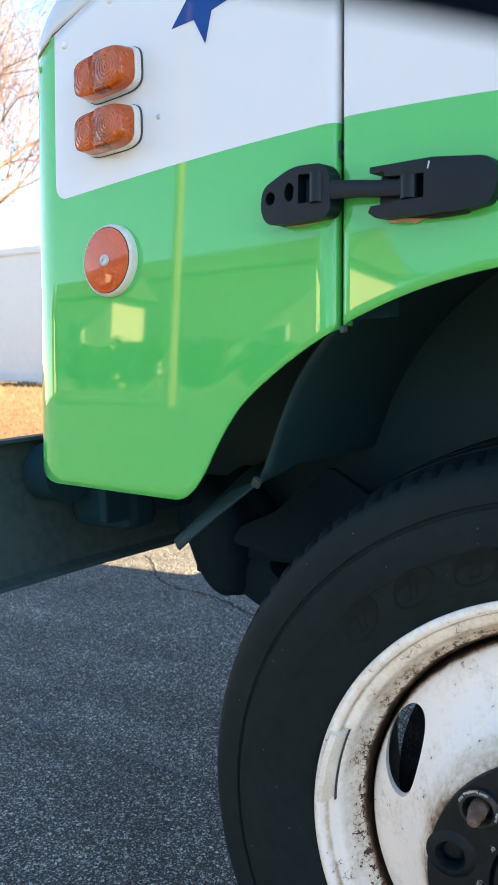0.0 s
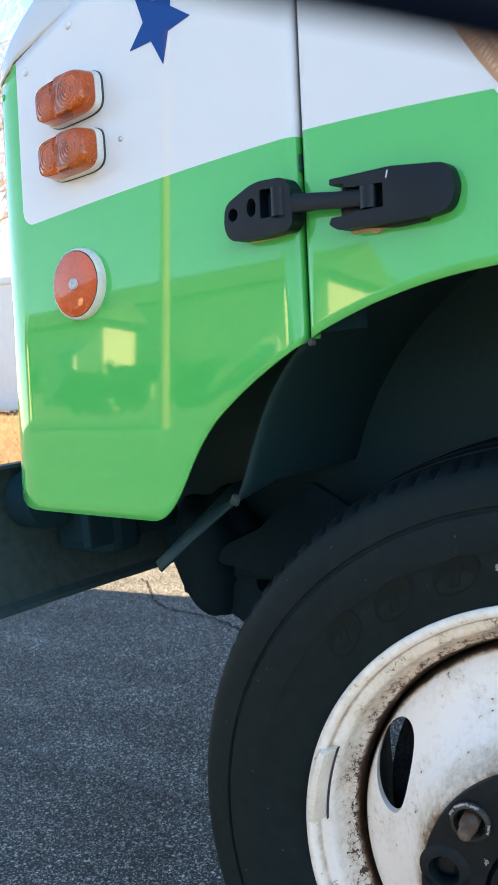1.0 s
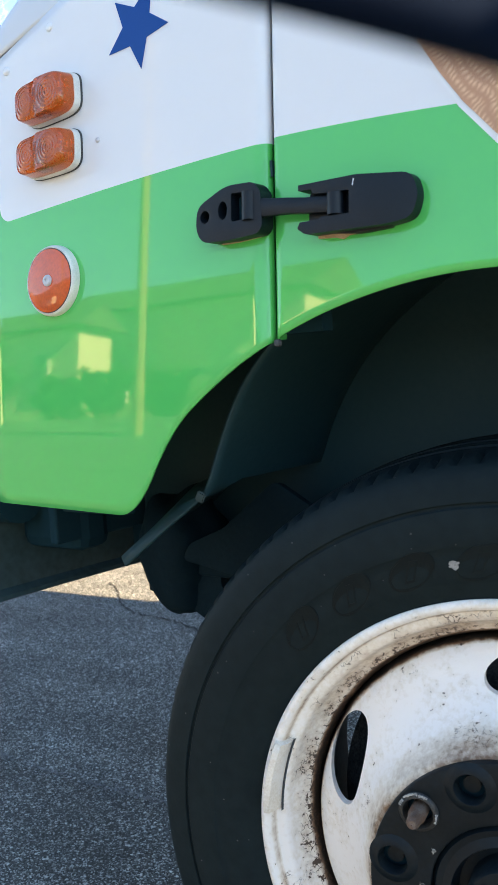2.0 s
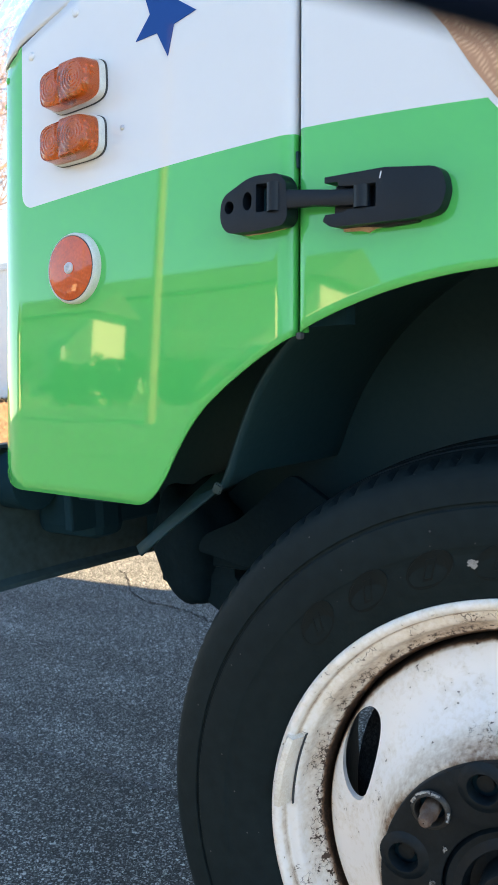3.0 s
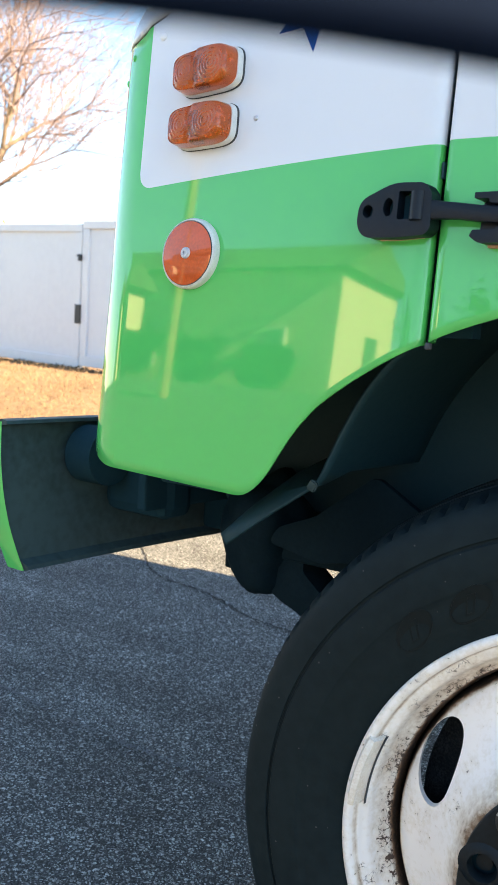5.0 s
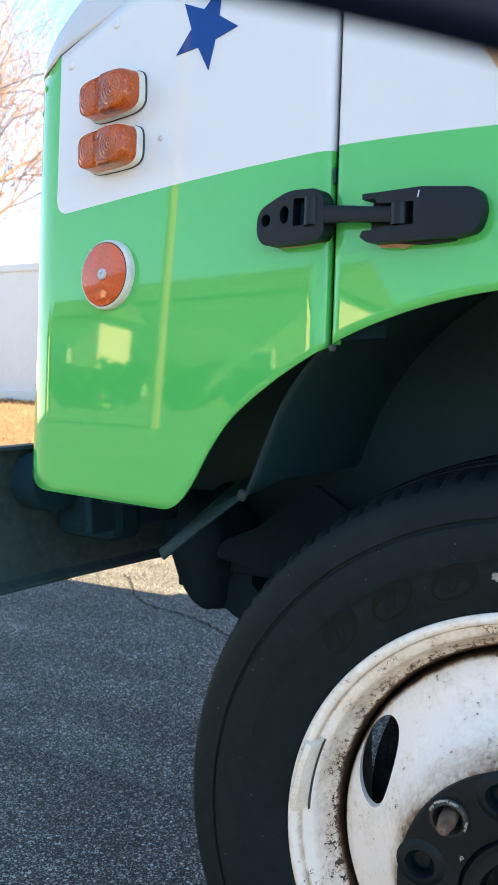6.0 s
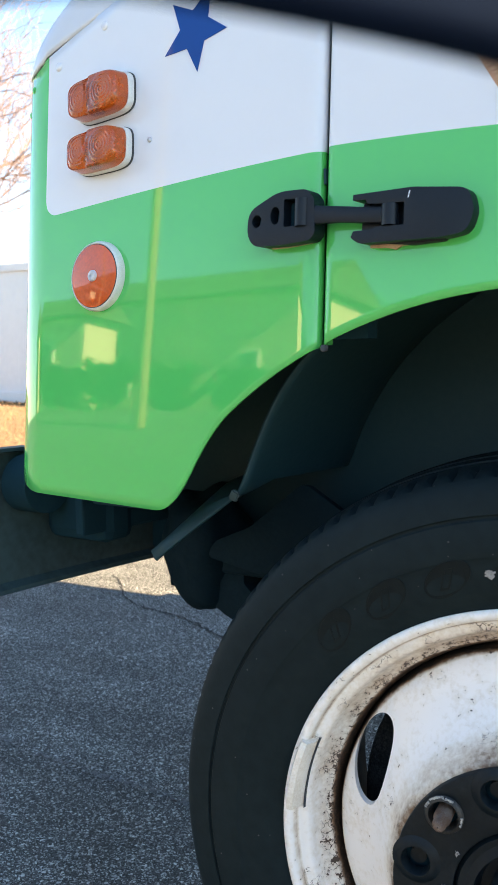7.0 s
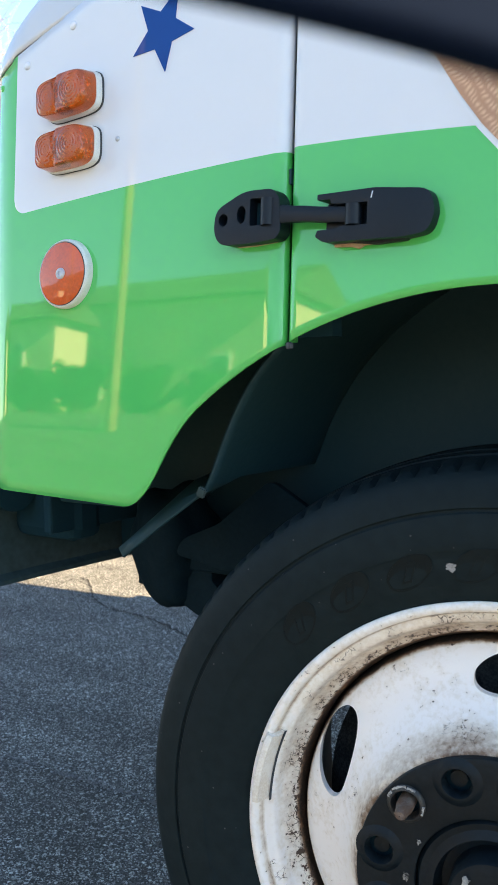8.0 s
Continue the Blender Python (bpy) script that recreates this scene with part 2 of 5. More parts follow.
WEIGHT = material("lead_weight", (0.88, 0.82, 0.74), 0.5, vary=0.7, vary_scale=30, second=(0.70, 0.60, 0.48))
BASE_W = material("lamp_base_white", (0.74, 0.75, 0.72), 0.5, vary=0.4, vary_scale=40, second=(0.45, 0.45, 0.42))
GASKET = material("gasket_dark", (0.05, 0.055, 0.06), 0.8)
ALU = material("rivet_head", (0.62, 0.63, 0.66), 0.4, 0.7, vary=0.4, vary_scale=200)
BOLT = material("dull_bolt", (0.63, 0.66, 0.705), 0.6, vary=0.6, vary_scale=150)
PRIMER = material("old_foam_pad", (0.55, 0.40, 0.27), 0.9, vary=0.7, vary_scale=60, second=(0.35, 0.22, 0.13))
FENCE = material("white_vinyl_fence", (0.648, 0.6804, 0.7236), 0.45, vary=0.35, vary_scale=0.8, second=(0.54, 0.5724, 0.6264))
FENCE_DARK = material("black_gate_hardware", (0.02, 0.02, 0.022), 0.5)
STRAW = material("dry_grass", (0.19, 0.125, 0.073), 0.95, vary=1.0, vary_scale=1.2, second=(0.12, 0.078, 0.043), bump=30, bump_scale=9)
BLADE = material("dry_blades", (0.23, 0.158, 0.094), 0.9, vary=0.9, vary_scale=2.0, second=(0.12, 0.086, 0.047))
BARK = material("bark", (0.12, 0.095, 0.080), 0.9, vary=0.9, vary_scale=1.5, second=(0.15, 0.12, 0.075), bump=6, bump_scale=30)
TWIG = material("twigs", (0.165, 0.125, 0.125), 0.9, vary=0.8, vary_scale=0.8, second=(0.11, 0.085, 0.085))
BRONZE = material("bronze_leaves", (0.36, 0.15, 0.05), 0.8, vary=0.9, vary_scale=3, second=(0.22, 0.09, 0.04))
LITTER = material("leaf_litter", (0.10, 0.085, 0.05), 0.95, vary=0.9, vary_scale=6, second=(0.04, 0.05, 0.03))
ORANGE = material("orange_plastic", (0.75, 0.16, 0.04), 0.5, vary=0.3)
CRACK = material("crack_shadow", (0.012, 0.012, 0.012), 1.0)
ASPHALT = asphalt_material()
CREAM = material("cream_siding", (0.70, 0.62, 0.44), 0.8, vary=0.4, vary_scale=0.6, second=(0.58, 0.50, 0.36))
ROOF = material("roof_shingle", (0.10, 0.09, 0.085), 0.9, vary=0.6, vary_scale=2)
PANE = material("dark_pane", (0.10, 0.11, 0.12), 0.08)
POLE = material("pole_wood", (0.34, 0.27, 0.14), 0.85, vary=0.6, vary_scale=2)
TRIM = material("car_trim", (0.00253, 0.0075, 0.0225), 0.9, vary=0.3, vary_scale=10, spec=0.06)


def lens_material(name, colour, ribs=0.0):
    m = material(name, colour, 0.24, coat=1.0 if ribs else 0.5, spec=0.2, vary=0.35 if ribs else 0.5, vary_scale=22, second=(colour[0] * 0.40, colour[1] * 0.30, colour[2] * 0.4))
    b = m.node_tree.nodes["Principled BSDF"]
    b.inputs["Transmission Weight"].default_value = 0.0 if ribs else 0.66
    b.inputs["IOR"].default_value = 1.45
    if ribs:
        nt = m.node_tree
        co = nt.nodes.new("ShaderNodeTexCoord")
        wv = nt.nodes.new("ShaderNodeTexWave")
        wv.bands_direction = 'Z'
        wv.inputs["Scale"].default_value = ribs
        nt.links.new(co.outputs["Object"], wv.inputs["Vector"])
        bp = nt.nodes.new("ShaderNodeBump")
        bp.inputs["Distance"].default_value = 0.0005
        bp.inputs["Strength"].default_value = 0.12
        nt.links.new(wv.outputs["Fac"], bp.inputs["Height"])
        nt.links.new(bp.outputs[0], b.inputs["Normal"])
    return m


AMBER = lens_material("amber_lens", (1.0, 0.18, 0.014))
REFLEX = lens_material("reflector_lens", (0.70, 0.095, 0.012), 220)


def waffle_material():
    m = material("waffle_print", (0.62, 0.33, 0.17), 0.45, coat=0.5)
    nt = m.node_tree
    b = nt.nodes["Principled BSDF"]
    co = nt.nodes.new("ShaderNodeTexCoord")
    rot = nt.nodes.new("ShaderNodeMapping")
    rot.inputs["Rotation"].default_value = (0, radians(36), 0)
    nt.links.new(co.outputs["Object"], rot.inputs[0])
    waves = []
    for way, sc in (('X', 30.0), ('Z', 70.0)):
        wv = nt.nodes.new("ShaderNodeTexWave")
        wv.bands_direction = way
        wv.inputs["Scale"].default_value = sc
        wv.inputs["Distortion"].default_value = 9.0
        wv.inputs["Detail"].default_value = 3
        nt.links.new(rot.outputs[0], wv.inputs["Vector"])
        waves.append(wv.outputs["Fac"])
    mul = nt.nodes.new("ShaderNodeMath")
    mul.operation = 'MULTIPLY'
    nt.links.new(waves[0], mul.inputs[0])
    nt.links.new(waves[1], mul.inputs[1])
    rp = nt.nodes.new("ShaderNodeValToRGB")
    rp.color_ramp.elements[0].color, rp.color_ramp.elements[1].color = (0.50, 0.255, 0.135, 1), (0.72, 0.44, 0.26, 1)
    nt.links.new(mul.outputs[0], rp.inputs[0])
    nt.links.new(rp.outputs[0], b.inputs["Base Color"])
    return m


WAFFLE = waffle_material()


# ---- builders ----
def thing(name, at, label, category, group=""):
    ob = new(name)
    ob.empty_display_size = 0.1
    ob.matrix_basis = Matrix.Translation(at)
    return tagged(ob, label, category, group)


def part(name, mesh, mats, parent=None, label="", smooth=None, kind=""):
    """Links a bmesh or a mesh, given in world places, as one object under a thing or a part."""
    if isinstance(mesh, bmesh.types.BMesh):
        bm, mesh = mesh, bpy.data.meshes.new(name)
        bmesh.ops.recalc_face_normals(bm, faces=bm.faces)
        bm.to_mesh(mesh)
        bm.free()
    for m in mats if isinstance(mats, (list, tuple)) else [mats]:
        mesh.materials.append(m)
    if smooth is not None:
        mesh.shade_smooth()
        mesh.set_sharp_from_angle(angle=radians(smooth))
    ob = new(name, mesh)
    if parent is not None:
        ob.parent = parent
        if parent.type == 'EMPTY':
            ob.matrix_parent_inverse = parent.matrix_basis.inverted()
    return tagged(ob, label, "", "", kind)


def from_data(name, verts, faces, slots=None):
    me = bpy.data.meshes.new(name)
    me.from_pydata([tuple(v) for v in verts], [], faces)
    if slots is not None:
        me.polygons.foreach_set("material_index", slots)
    me.update()
    return me


def box(bm, x0, x1, y0, y1, z0, z1, bevel=0.0, seg=2):
    ret = bmesh.ops.create_cube(bm, size=1.0, matrix=Matrix.Translation(((x0 + x1) / 2, (y0 + y1) / 2, (z0 + z1) / 2)) @ Matrix.Diagonal((x1 - x0, y1 - y0, z1 - z0, 1)))
    if bevel:
        edges = list({e for v in ret["verts"] for e in v.link_edges})
        bmesh.ops.bevel(bm, geom=edges, offset=bevel, segments=seg, affect='EDGES', profile=0.5)
    return bm


def plate(outer, holes, place, depth, bevel=0.0, seg=2):
    """A plate of the outline (a, b) with holes, put into the world by place(a, b, h), h rising from 0 to depth; rounded front edges."""
    bm = bmesh.new()
    loops = []
    for loop in [outer, *holes]:
        vs = [bm.verts.new((a, b, 0)) for a, b in loop]
        loops += [bm.edges.new((vs[i], vs[(i + 1) % len(vs)])) for i in range(len(vs))]
    bmesh.ops.triangle_fill(bm, use_beauty=True, edges=loops)
    base = list(bm.faces)
    ret = bmesh.ops.extrude_face_region(bm, geom=base)
    top = [g for g in ret["geom"] if isinstance(g, bmesh.types.BMVert)]
    for v in top:
        v.co.z = depth
    bmesh.ops.recalc_face_normals(bm, faces=bm.faces)
    if bevel:
        rim = [e for e in bm.edges if len(e.link_faces) == 2 and all(v.co.z > depth - 1e-6 for v in e.verts) and e.calc_face_angle(0) > 0.8]
        bmesh.ops.bevel(bm, geom=rim, offset=bevel, segments=seg, affect='EDGES', profile=0.5, clamp_overlap=True)
    for v in bm.verts:
        v.co = place(v.co.x, v.co.y, v.co.z)
    return bm


def rounded(points, radii, n=6):
    """An outline with its corners rounded."""
    out, k = [], len(points)
    for i, (p, r) in enumerate(zip(points, radii)):
        p, a, b = Vector(p), Vector(points[i - 1]), Vector(points[(i + 1) % k])
        u, v = (a - p).normalized(), (b - p).normalized()
        for j in range(n + 1):
            s = j / n
            out.append(tuple(p + u * r * (1 - s) ** 2 + v * r * s ** 2))
    return out


def lathe(profile, cx, cz, n=128, skip=None):
    """Turns a profile of (radius, y) round the axis along y through (cx, cz)."""
    verts, faces = [], []
    for r, y in profile:
        for i in range(n):
            a = 2 * math.pi * i / n
            verts.append((cx + r * math.cos(a), y, cz + r * math.sin(a)))
    for j in range(len(profile) - 1):
        for i in range(n):
            k = (i + 1) % n
            faces.append((j * n + i, j * n + k, (j + 1) * n + k, (j + 1) * n + i))
    return verts, faces


def side(z):
    """How deep the side of the truck lies at a height; it leans in a little towards the top."""
    return 0.7144 + 0.0751 * (z - 0.95)


def on_side(a, b, h):
    return Vector((a, side(b) - h, b))


# ---- ground ----
def grid_sheet(name, xs, ys, height):
    verts = [(x, y, height(x, y)) for y in ys for x in xs]
    n = len(xs)
    faces = [(j * n + i, j * n + i + 1, (j + 1) * n + i + 1, (j + 1) * n + i) for j in range(len(ys) - 1) for i in range(n - 1)]
    return from_data(name, verts, faces)


def rise(x, y):
    """The lot climbs on the camera's far side."""
    k = min(max((-3.0 - y) / 11.0, 0.0), 1.0)
    return 2.3 * k * k * (3 - 2 * k)


ground = tagged(part("ground", grid_sheet("ground", np.linspace(-600, 600, 25), [-600, -200, -60, -30, -17, *np.linspace(-15, -3, 17), -2, 0, 2, 4, 8, 20, 60, 200, 600], rise), ASPHALT, smooth=180), "grey weathered asphalt parking lot with pale stone chips", "ground", kind="structure")


def crack():
    rng = random.Random(4)
    verts, faces, n = [], [], 90
    for i in range(n + 1):
        s = i / n
        x = -2.85 + 2.0 * s
        y = 2.62 - 0.55 * (s ** 0.8) + 0.14 * math.exp(-((s - 0.0) / 0.12) ** 2) + 0.02 * math.sin(s * 21) + rng.uniform(-0.007, 0.007)
        w = 0.0025 + rng.uniform(0, 0.004)
        verts += [(x, y - w, 0.003), (x, y + w, 0.003)]
    for i in range(n):
        faces.append((2 * i, 2 * i + 2, 2 * i + 3, 2 * i + 1))
    return from_data("crack", verts, faces)


part("crack", crack(), CRACK, ground, "thin jagged dark crack in the asphalt")


def worn_line():
    """Worn flakes of a pale scrape that runs along the truck."""
    rng = random.Random(12)
    verts, faces = [], []
    for _ in range(900):
        x = rng.uniform(-2.3, -0.9)
        y = 1.303 + rng.gauss(0, 0.006) + 0.008 * math.sin(x * 9)
        if math.sin(x * 13.0) + math.sin(x * 31.0) < -0.9:
            continue
        sx, sy, k = rng.uniform(0.002, 0.008), rng.uniform(0.001, 0.003), len(verts)
        verts += [(x - sx, y, 0.003), (x, y - sy, 0.003), (x + sx, y, 0.003), (x, y + sy, 0.003)]
        faces.append((k, k + 1, k + 2, k + 3))
    return from_data("worn_line", verts, faces)


SCRAPE = material("worn_scrape", (0.20, 0.20, 0.20), 0.9, vary=0.6, vary_scale=20)
part("worn_line", worn_line(), SCRAPE, ground, "faint pale scrape along the asphalt", kind="stuff")

FENCE_Y = 7.4


def bank(x, y):
    """Height of the grass bank, which climbs from the edge of the asphalt to the fence."""
    s = min(max((y - 4.3) / (FENCE_Y - 0.1 - 4.3), 0), 1)
    lift = (0.60 - 0.032 * (x + 9.5)) * (s * s * (3 - 2 * s)) if y < 11 else 0.60 - 0.032 * (x + 9.5)
    lift = max(lift, 0.0)
    return lift + 0.012 * noise.noise((x * 2.3, y * 2.3, 0)) - 0.01 + (0.02 if s > 0 else -0.05)


lawn = tagged(part("lawn", grid_sheet("lawn", np.linspace(-40, 16, 141), np.linspace(4.2, 32, 71), bank), STRAW, smooth=180), "dry straw-coloured winter grass on a low bank", "lawn", kind="structure")


def blades():
    rng = random.Random(7)
    verts, faces = [], []
    for _ in range(16000):
        x, y = rng.uniform(-13.0, -5.0), 4.6 + 2.75 * rng.random()
        z = bank(x, y)
        h, w, a = rng.uniform(0.015, 0.06), rng.uniform(0.002, 0.005), rng.uniform(0, math.pi)
        lx, ly = rng.uniform(-0.04, 0.04), rng.uniform(-0.04, 0.04)
        k = len(verts)
        verts += [(x - w * math.cos(a), y - w * math.sin(a), z - 0.01), (x + w * math.cos(a), y + w * math.sin(a), z - 0.01), (x + lx, y + ly, z + h)]
        faces.append((k, k + 1, k + 2))
    return from_data("grass_blades", verts, faces)


tagged(part("grass_blades", blades(), BLADE), "short dry straw-coloured grass blades on the bank", "grass", kind="stuff")


def litter():
    rng = random.Random(9)
    verts, faces = [], []
    for _ in range(2600):
        x = rng.uniform(-14, -6)
        y = FENCE_Y - 0.06 - abs(rng.gauss(0, 0.09))
        z = bank(x, y) + rng.uniform(0, 0.05) * (0.4 + 0.6 * abs(math.sin(x * 3.1) * math.sin(x * 7.7)))
        s = rng.uniform(0.01, 0.03)
        k = len(verts)
        for _j in range(3):
            verts.append((x + rng.uniform(-s, s), y + rng.uniform(-s, s), z + rng.uniform(-s, s)))
        faces.append((k, k + 1, k + 2))
    return from_data("leaf_litter", verts, faces)


tagged(part("leaf_litter", litter(), LITTER), "dark dead leaves and weeds along the foot of the fence", "leaf litter", kind="stuff")

block = thing("orange_block", (-9.35, 6.62, bank(-9.35, 6.62)), "small faded orange plastic piece lying in the dry grass", "debris")
bm = bmesh.new()
zb = bank(-9.35, 6.62)
box(bm, -9.42, -9.28, 6.58, 6.66, zb - 0.01, zb + 0.075, 0.012)
part("body", bm, ORANGE, block)
bm = bmesh.new()
box(bm, -9.41, -9.36, 6.575, 6.60, zb + 0.055, zb + 0.085, 0.006)
part("lug", bm, ORANGE, block)


# ---- fence ----
def fence_panel(x0, x1, gate):
    """One fence section: frame of rails and stiles round a recessed sheet; it slopes with the ground."""
    z0, z1 = bank((x0 + x1) / 2, FENCE_Y) + 0.03, bank((x0 + x1) / 2, FENCE_Y) + 1.83
    drop = 0.045 * (x1 - x0) / 2
    f = thing("fence_gate" if gate else "fence_section", ((x0 + x1) / 2, FENCE_Y, z0), "white vinyl privacy gate with black hardware, closed" if gate else "white vinyl privacy fence section, slightly dirty at the foot", "fence", "fence sections")

    def put(name, a0, a1, y0, y1, b0, b1, mat=FENCE, label="", bev=0.006):
        b = box(bmesh.new(), a0, a1, y0, y1, b0, b1, bev)
        for v in b.verts:
            v.co.z -= drop * (v.co.x - (x0 + x1) / 2) / ((x1 - x0) / 2)
        return part(name, b, mat, f, label)

    put("top_rail", x0, x1, FENCE_Y - 0.045, FENCE_Y + 0.045, z1 - 0.10, z1)
    put("bottom_rail", x0, x1, FENCE_Y - 0.045, FENCE_Y + 0.045, z0, z0 + 0.13)
    put("stile", x0, x0 + 0.11, FENCE_Y - 0.043, FENCE_Y + 0.043, z0 + 0.132, z1 - 0.102)
    put("stile", x1 - 0.11, x1, FENCE_Y - 0.043, FENCE_Y + 0.043, z0 + 0.132, z1 - 0.102)
    n = max(3, round((x1 - x0 - 0.22) / 0.28))
    w = (x1 - x0 - 0.22) / n
    for i in range(n):
        put("board", x0 + 0.11 + i * w + 0.0002, x0 + 0.11 + (i + 1) * w - 0.0002, FENCE_Y - 0.012, FENCE_Y + 0.012, z0 + 0.12, z1 - 0.09, bev=0.001)
    if gate:
        put("hinge", x1 - 0.075, x1 + 0.03, FENCE_Y - 0.062, FENCE_Y - 0.043, z0 + 0.56, z0 + 0.80, FENCE_DARK, "black strap hinge plate", 0.004)
        put("latch", x1 - 0.03, x1 + 0.02, FENCE_Y - 0.075, FENCE_Y - 0.043, z1 - 0.46, z1 - 0.38, FENCE_DARK, "small black latch", 0.004)
        put("latch_bar", x1 - 0.07, x1 - 0.028, FENCE_Y - 0.065, FENCE_Y - 0.05, z1 - 0.405, z1 - 0.385, FENCE_DARK, "small black latch bar", 0.003)
    return f


GATE_X = -8.55
edges = [GATE_X - 7.9, GATE_X - 5.3, GATE_X - 2.65, GATE_X, GATE_X + 2.65, GATE_X + 5.3]
for i in range(len(edges) - 1):
    fence_panel(edges[i] + 0.008, edges[i + 1] - 0.008, i == 2)


# ---- trees behind the fence ----
def tube(verts, faces, p, q, r0, r1, n=5):
    d = (q - p).normalized()
    a = d.orthogonal().normalized()
    b = d.cross(a)
    k = len(verts)
    for c, r in ((p, r0), (q, r1)):
        for i in range(n):
            t = 2 * math.pi * i / n
            verts.append(c + (a * math.cos(t) + b * math.sin(t)) * r)
    for i in range(n):
        j = (i + 1) % n
        faces.append((k + i, k + j, k + n + j, k + n + i))


def bare_tree(at, height, spread, seed, label, levels=7):
    rng = random.Random(seed)
    tv, tf, cv, cf = [], [], [], []

    def grow(p, d, length, r, level):
        segs = 3 if level < 4 else 2
        for s in range(segs):
            d = (d + Vector((rng.uniform(-1, 1), rng.uniform(-1, 1), rng.uniform(-0.6, 0.9))) * 0.16).normalized()
            q = p + d * (length / segs)
            r1 = r * 0.86
            if level < 3:
                tube(tv, tf, p, q, r, r1, 7 if level < 2 else 5)
            else:
                tube(cv, cf, p, q, r, r1, 3)
            p, r = q, r1
            if level and level < levels and s < segs - 1:
                fork(p, d, length * rng.uniform(0.5, 0.75), r * 0.62, level + 1, 1 if level < 6 else 0)
        if level < levels:
            fork(p, d, length * rng.uniform(0.68, 0.86), r * 0.8, level + 1, 3 if level < 4 else 2)

    def fork(p, d, length, r, level, n):
        turn = rng.uniform(0, 6.3)
        for i in range(n):
            side_way = d.orthogonal().normalized()
            side_way.rotate(Matrix.Rotation(turn + i * 2 * math.pi / n + rng.uniform(-0.5, 0.5), 3, d))
            lean = rng.uniform(0.45, 0.95) * spread
            e = (d + side_way * lean + Vector((0, 0, 0.10))).normalized()
            grow(p, e, length, max(r, 0.0042), level)

    grow(Vector(at), Vector((0.05, 0.0, 1)), height * 0.22, height * 0.019, 0)
    t = thing("bare_tree", at, label, "tree")
    part("trunk", from_data("trunk", tv, tf), BARK, t, smooth=60)
    part("crown", from_data("crown", cv, cf), TWIG, t, "bare pinkish-brown twigs")
    return t


TREE_AT = (-16.6, 10.8, bank(-16.6, 10.8) - 0.05)
bare_tree(TREE_AT, 11.0, 1.0, 11, "tall leafless deciduous tree with spreading pinkish twigs behind the fence")


def bush(at, size, seed, leaf=None, label="low shrub with dead bronze leaves behind the fence", group="shrubs behind the fence", leaf_size=0.07):
    rng = random.Random(seed)
    verts, faces, sv, sf = [], [], [], []
    base = Vector(at)
    for _ in range(26):
        top = base + Vector((rng.uniform(-1, 1) * size, rng.uniform(-1, 1) * size * 0.6, size * rng.uniform(0.9, 1.7)))
        tube(sv, sf, base + Vector((rng.uniform(-0.2, 0.2), rng.uniform(-0.2, 0.2), 0)), top, 0.03, 0.008, 4)
        for _k in range(140):
            c = base.lerp(top, rng.uniform(0.35, 1.08)) + Vector((rng.gauss(0, 0.11 * size), rng.gauss(0, 0.11 * size), rng.gauss(0, 0.08 * size)))
            s, k = rng.uniform(0.4, 1.0) * leaf_size, len(verts)
            u = Vector((rng.gauss(0, 1), rng.gauss(0, 1), rng.gauss(0, 1))).normalized()
            v = u.orthogonal().normalized()
            verts += [c - u * s, c + v * s * 0.5, c + u * s, c - v * s * 0.5]
            faces.append((k, k + 1, k + 2, k + 3))
    t = thing("shrub", at, label, "shrub", group)
    part("stems", from_data("stems", sv, sf), BARK, t)
    part("leaves", from_data("leaves", verts, faces), leaf or BRONZE, t)


bush((-13.35, 9.1, bank(-13.35, 9.1) - 0.02), 1.25, 3)
bush((-14.8, 9.3, bank(-14.8, 9.3) - 0.02), 1.35, 5)
bush((-17.6, 9.6, bank(-17.6, 9.6) - 0.02), 1.3, 6)


# ---- across the lot, seen in the gloss of the truck's paint ----
def house(x1, y0, w, d, h, label):
    """A low house with a gable roof; its bright end wall stands at x1."""
    z = rise(0, y0 + d / 2) - 0.3
    t = thing("house", (x1 - w / 2, y0 + d / 2, z), label, "house", "houses across the lot")
    wall = part("wall", box(bmesh.new(), x1 - w, x1, y0, y0 + d, z, z + h), CREAM, t)
    b = box(bmesh.new(), x1 - w - 0.3, x1 + 0.3, y0 - 0.3, y0 + d + 0.3, z + h + 0.002, z + h + 0.2)
    for v in b.verts:
        if v.co.z > z + h + 0.1:
            v.co.y = y0 + d / 2 + (v.co.y - y0 - d / 2) * 0.03
            v.co.z = z + h + 0.22 * d + 0.4
    part("roof", b, ROOF, t)
    for i in range(2):
        x = x1 - w + w * (i + 0.6) / 2
        part("window", box(bmesh.new(), x - 0.32, x + 0.32, y0 + d, y0 + d + 0.06, z + 1.0, z + 2.2, 0.01), BASE_W, wall)
        part("pane", box(bmesh.new(), x - 0.25, x + 0.25, y0 + d + 0.061, y0 + d + 0.07, z + 1.08, z + 2.12), PANE, wall, "dark glass pane")
    if d > 2:
        part("window", box(bmesh.new(), x1, x1 + 0.06, y0 + d * 0.3, y0 + d * 0.5, z + 1.0, z + 2.3, 0.01), PANE, wall, "dark narrow window")
    return t


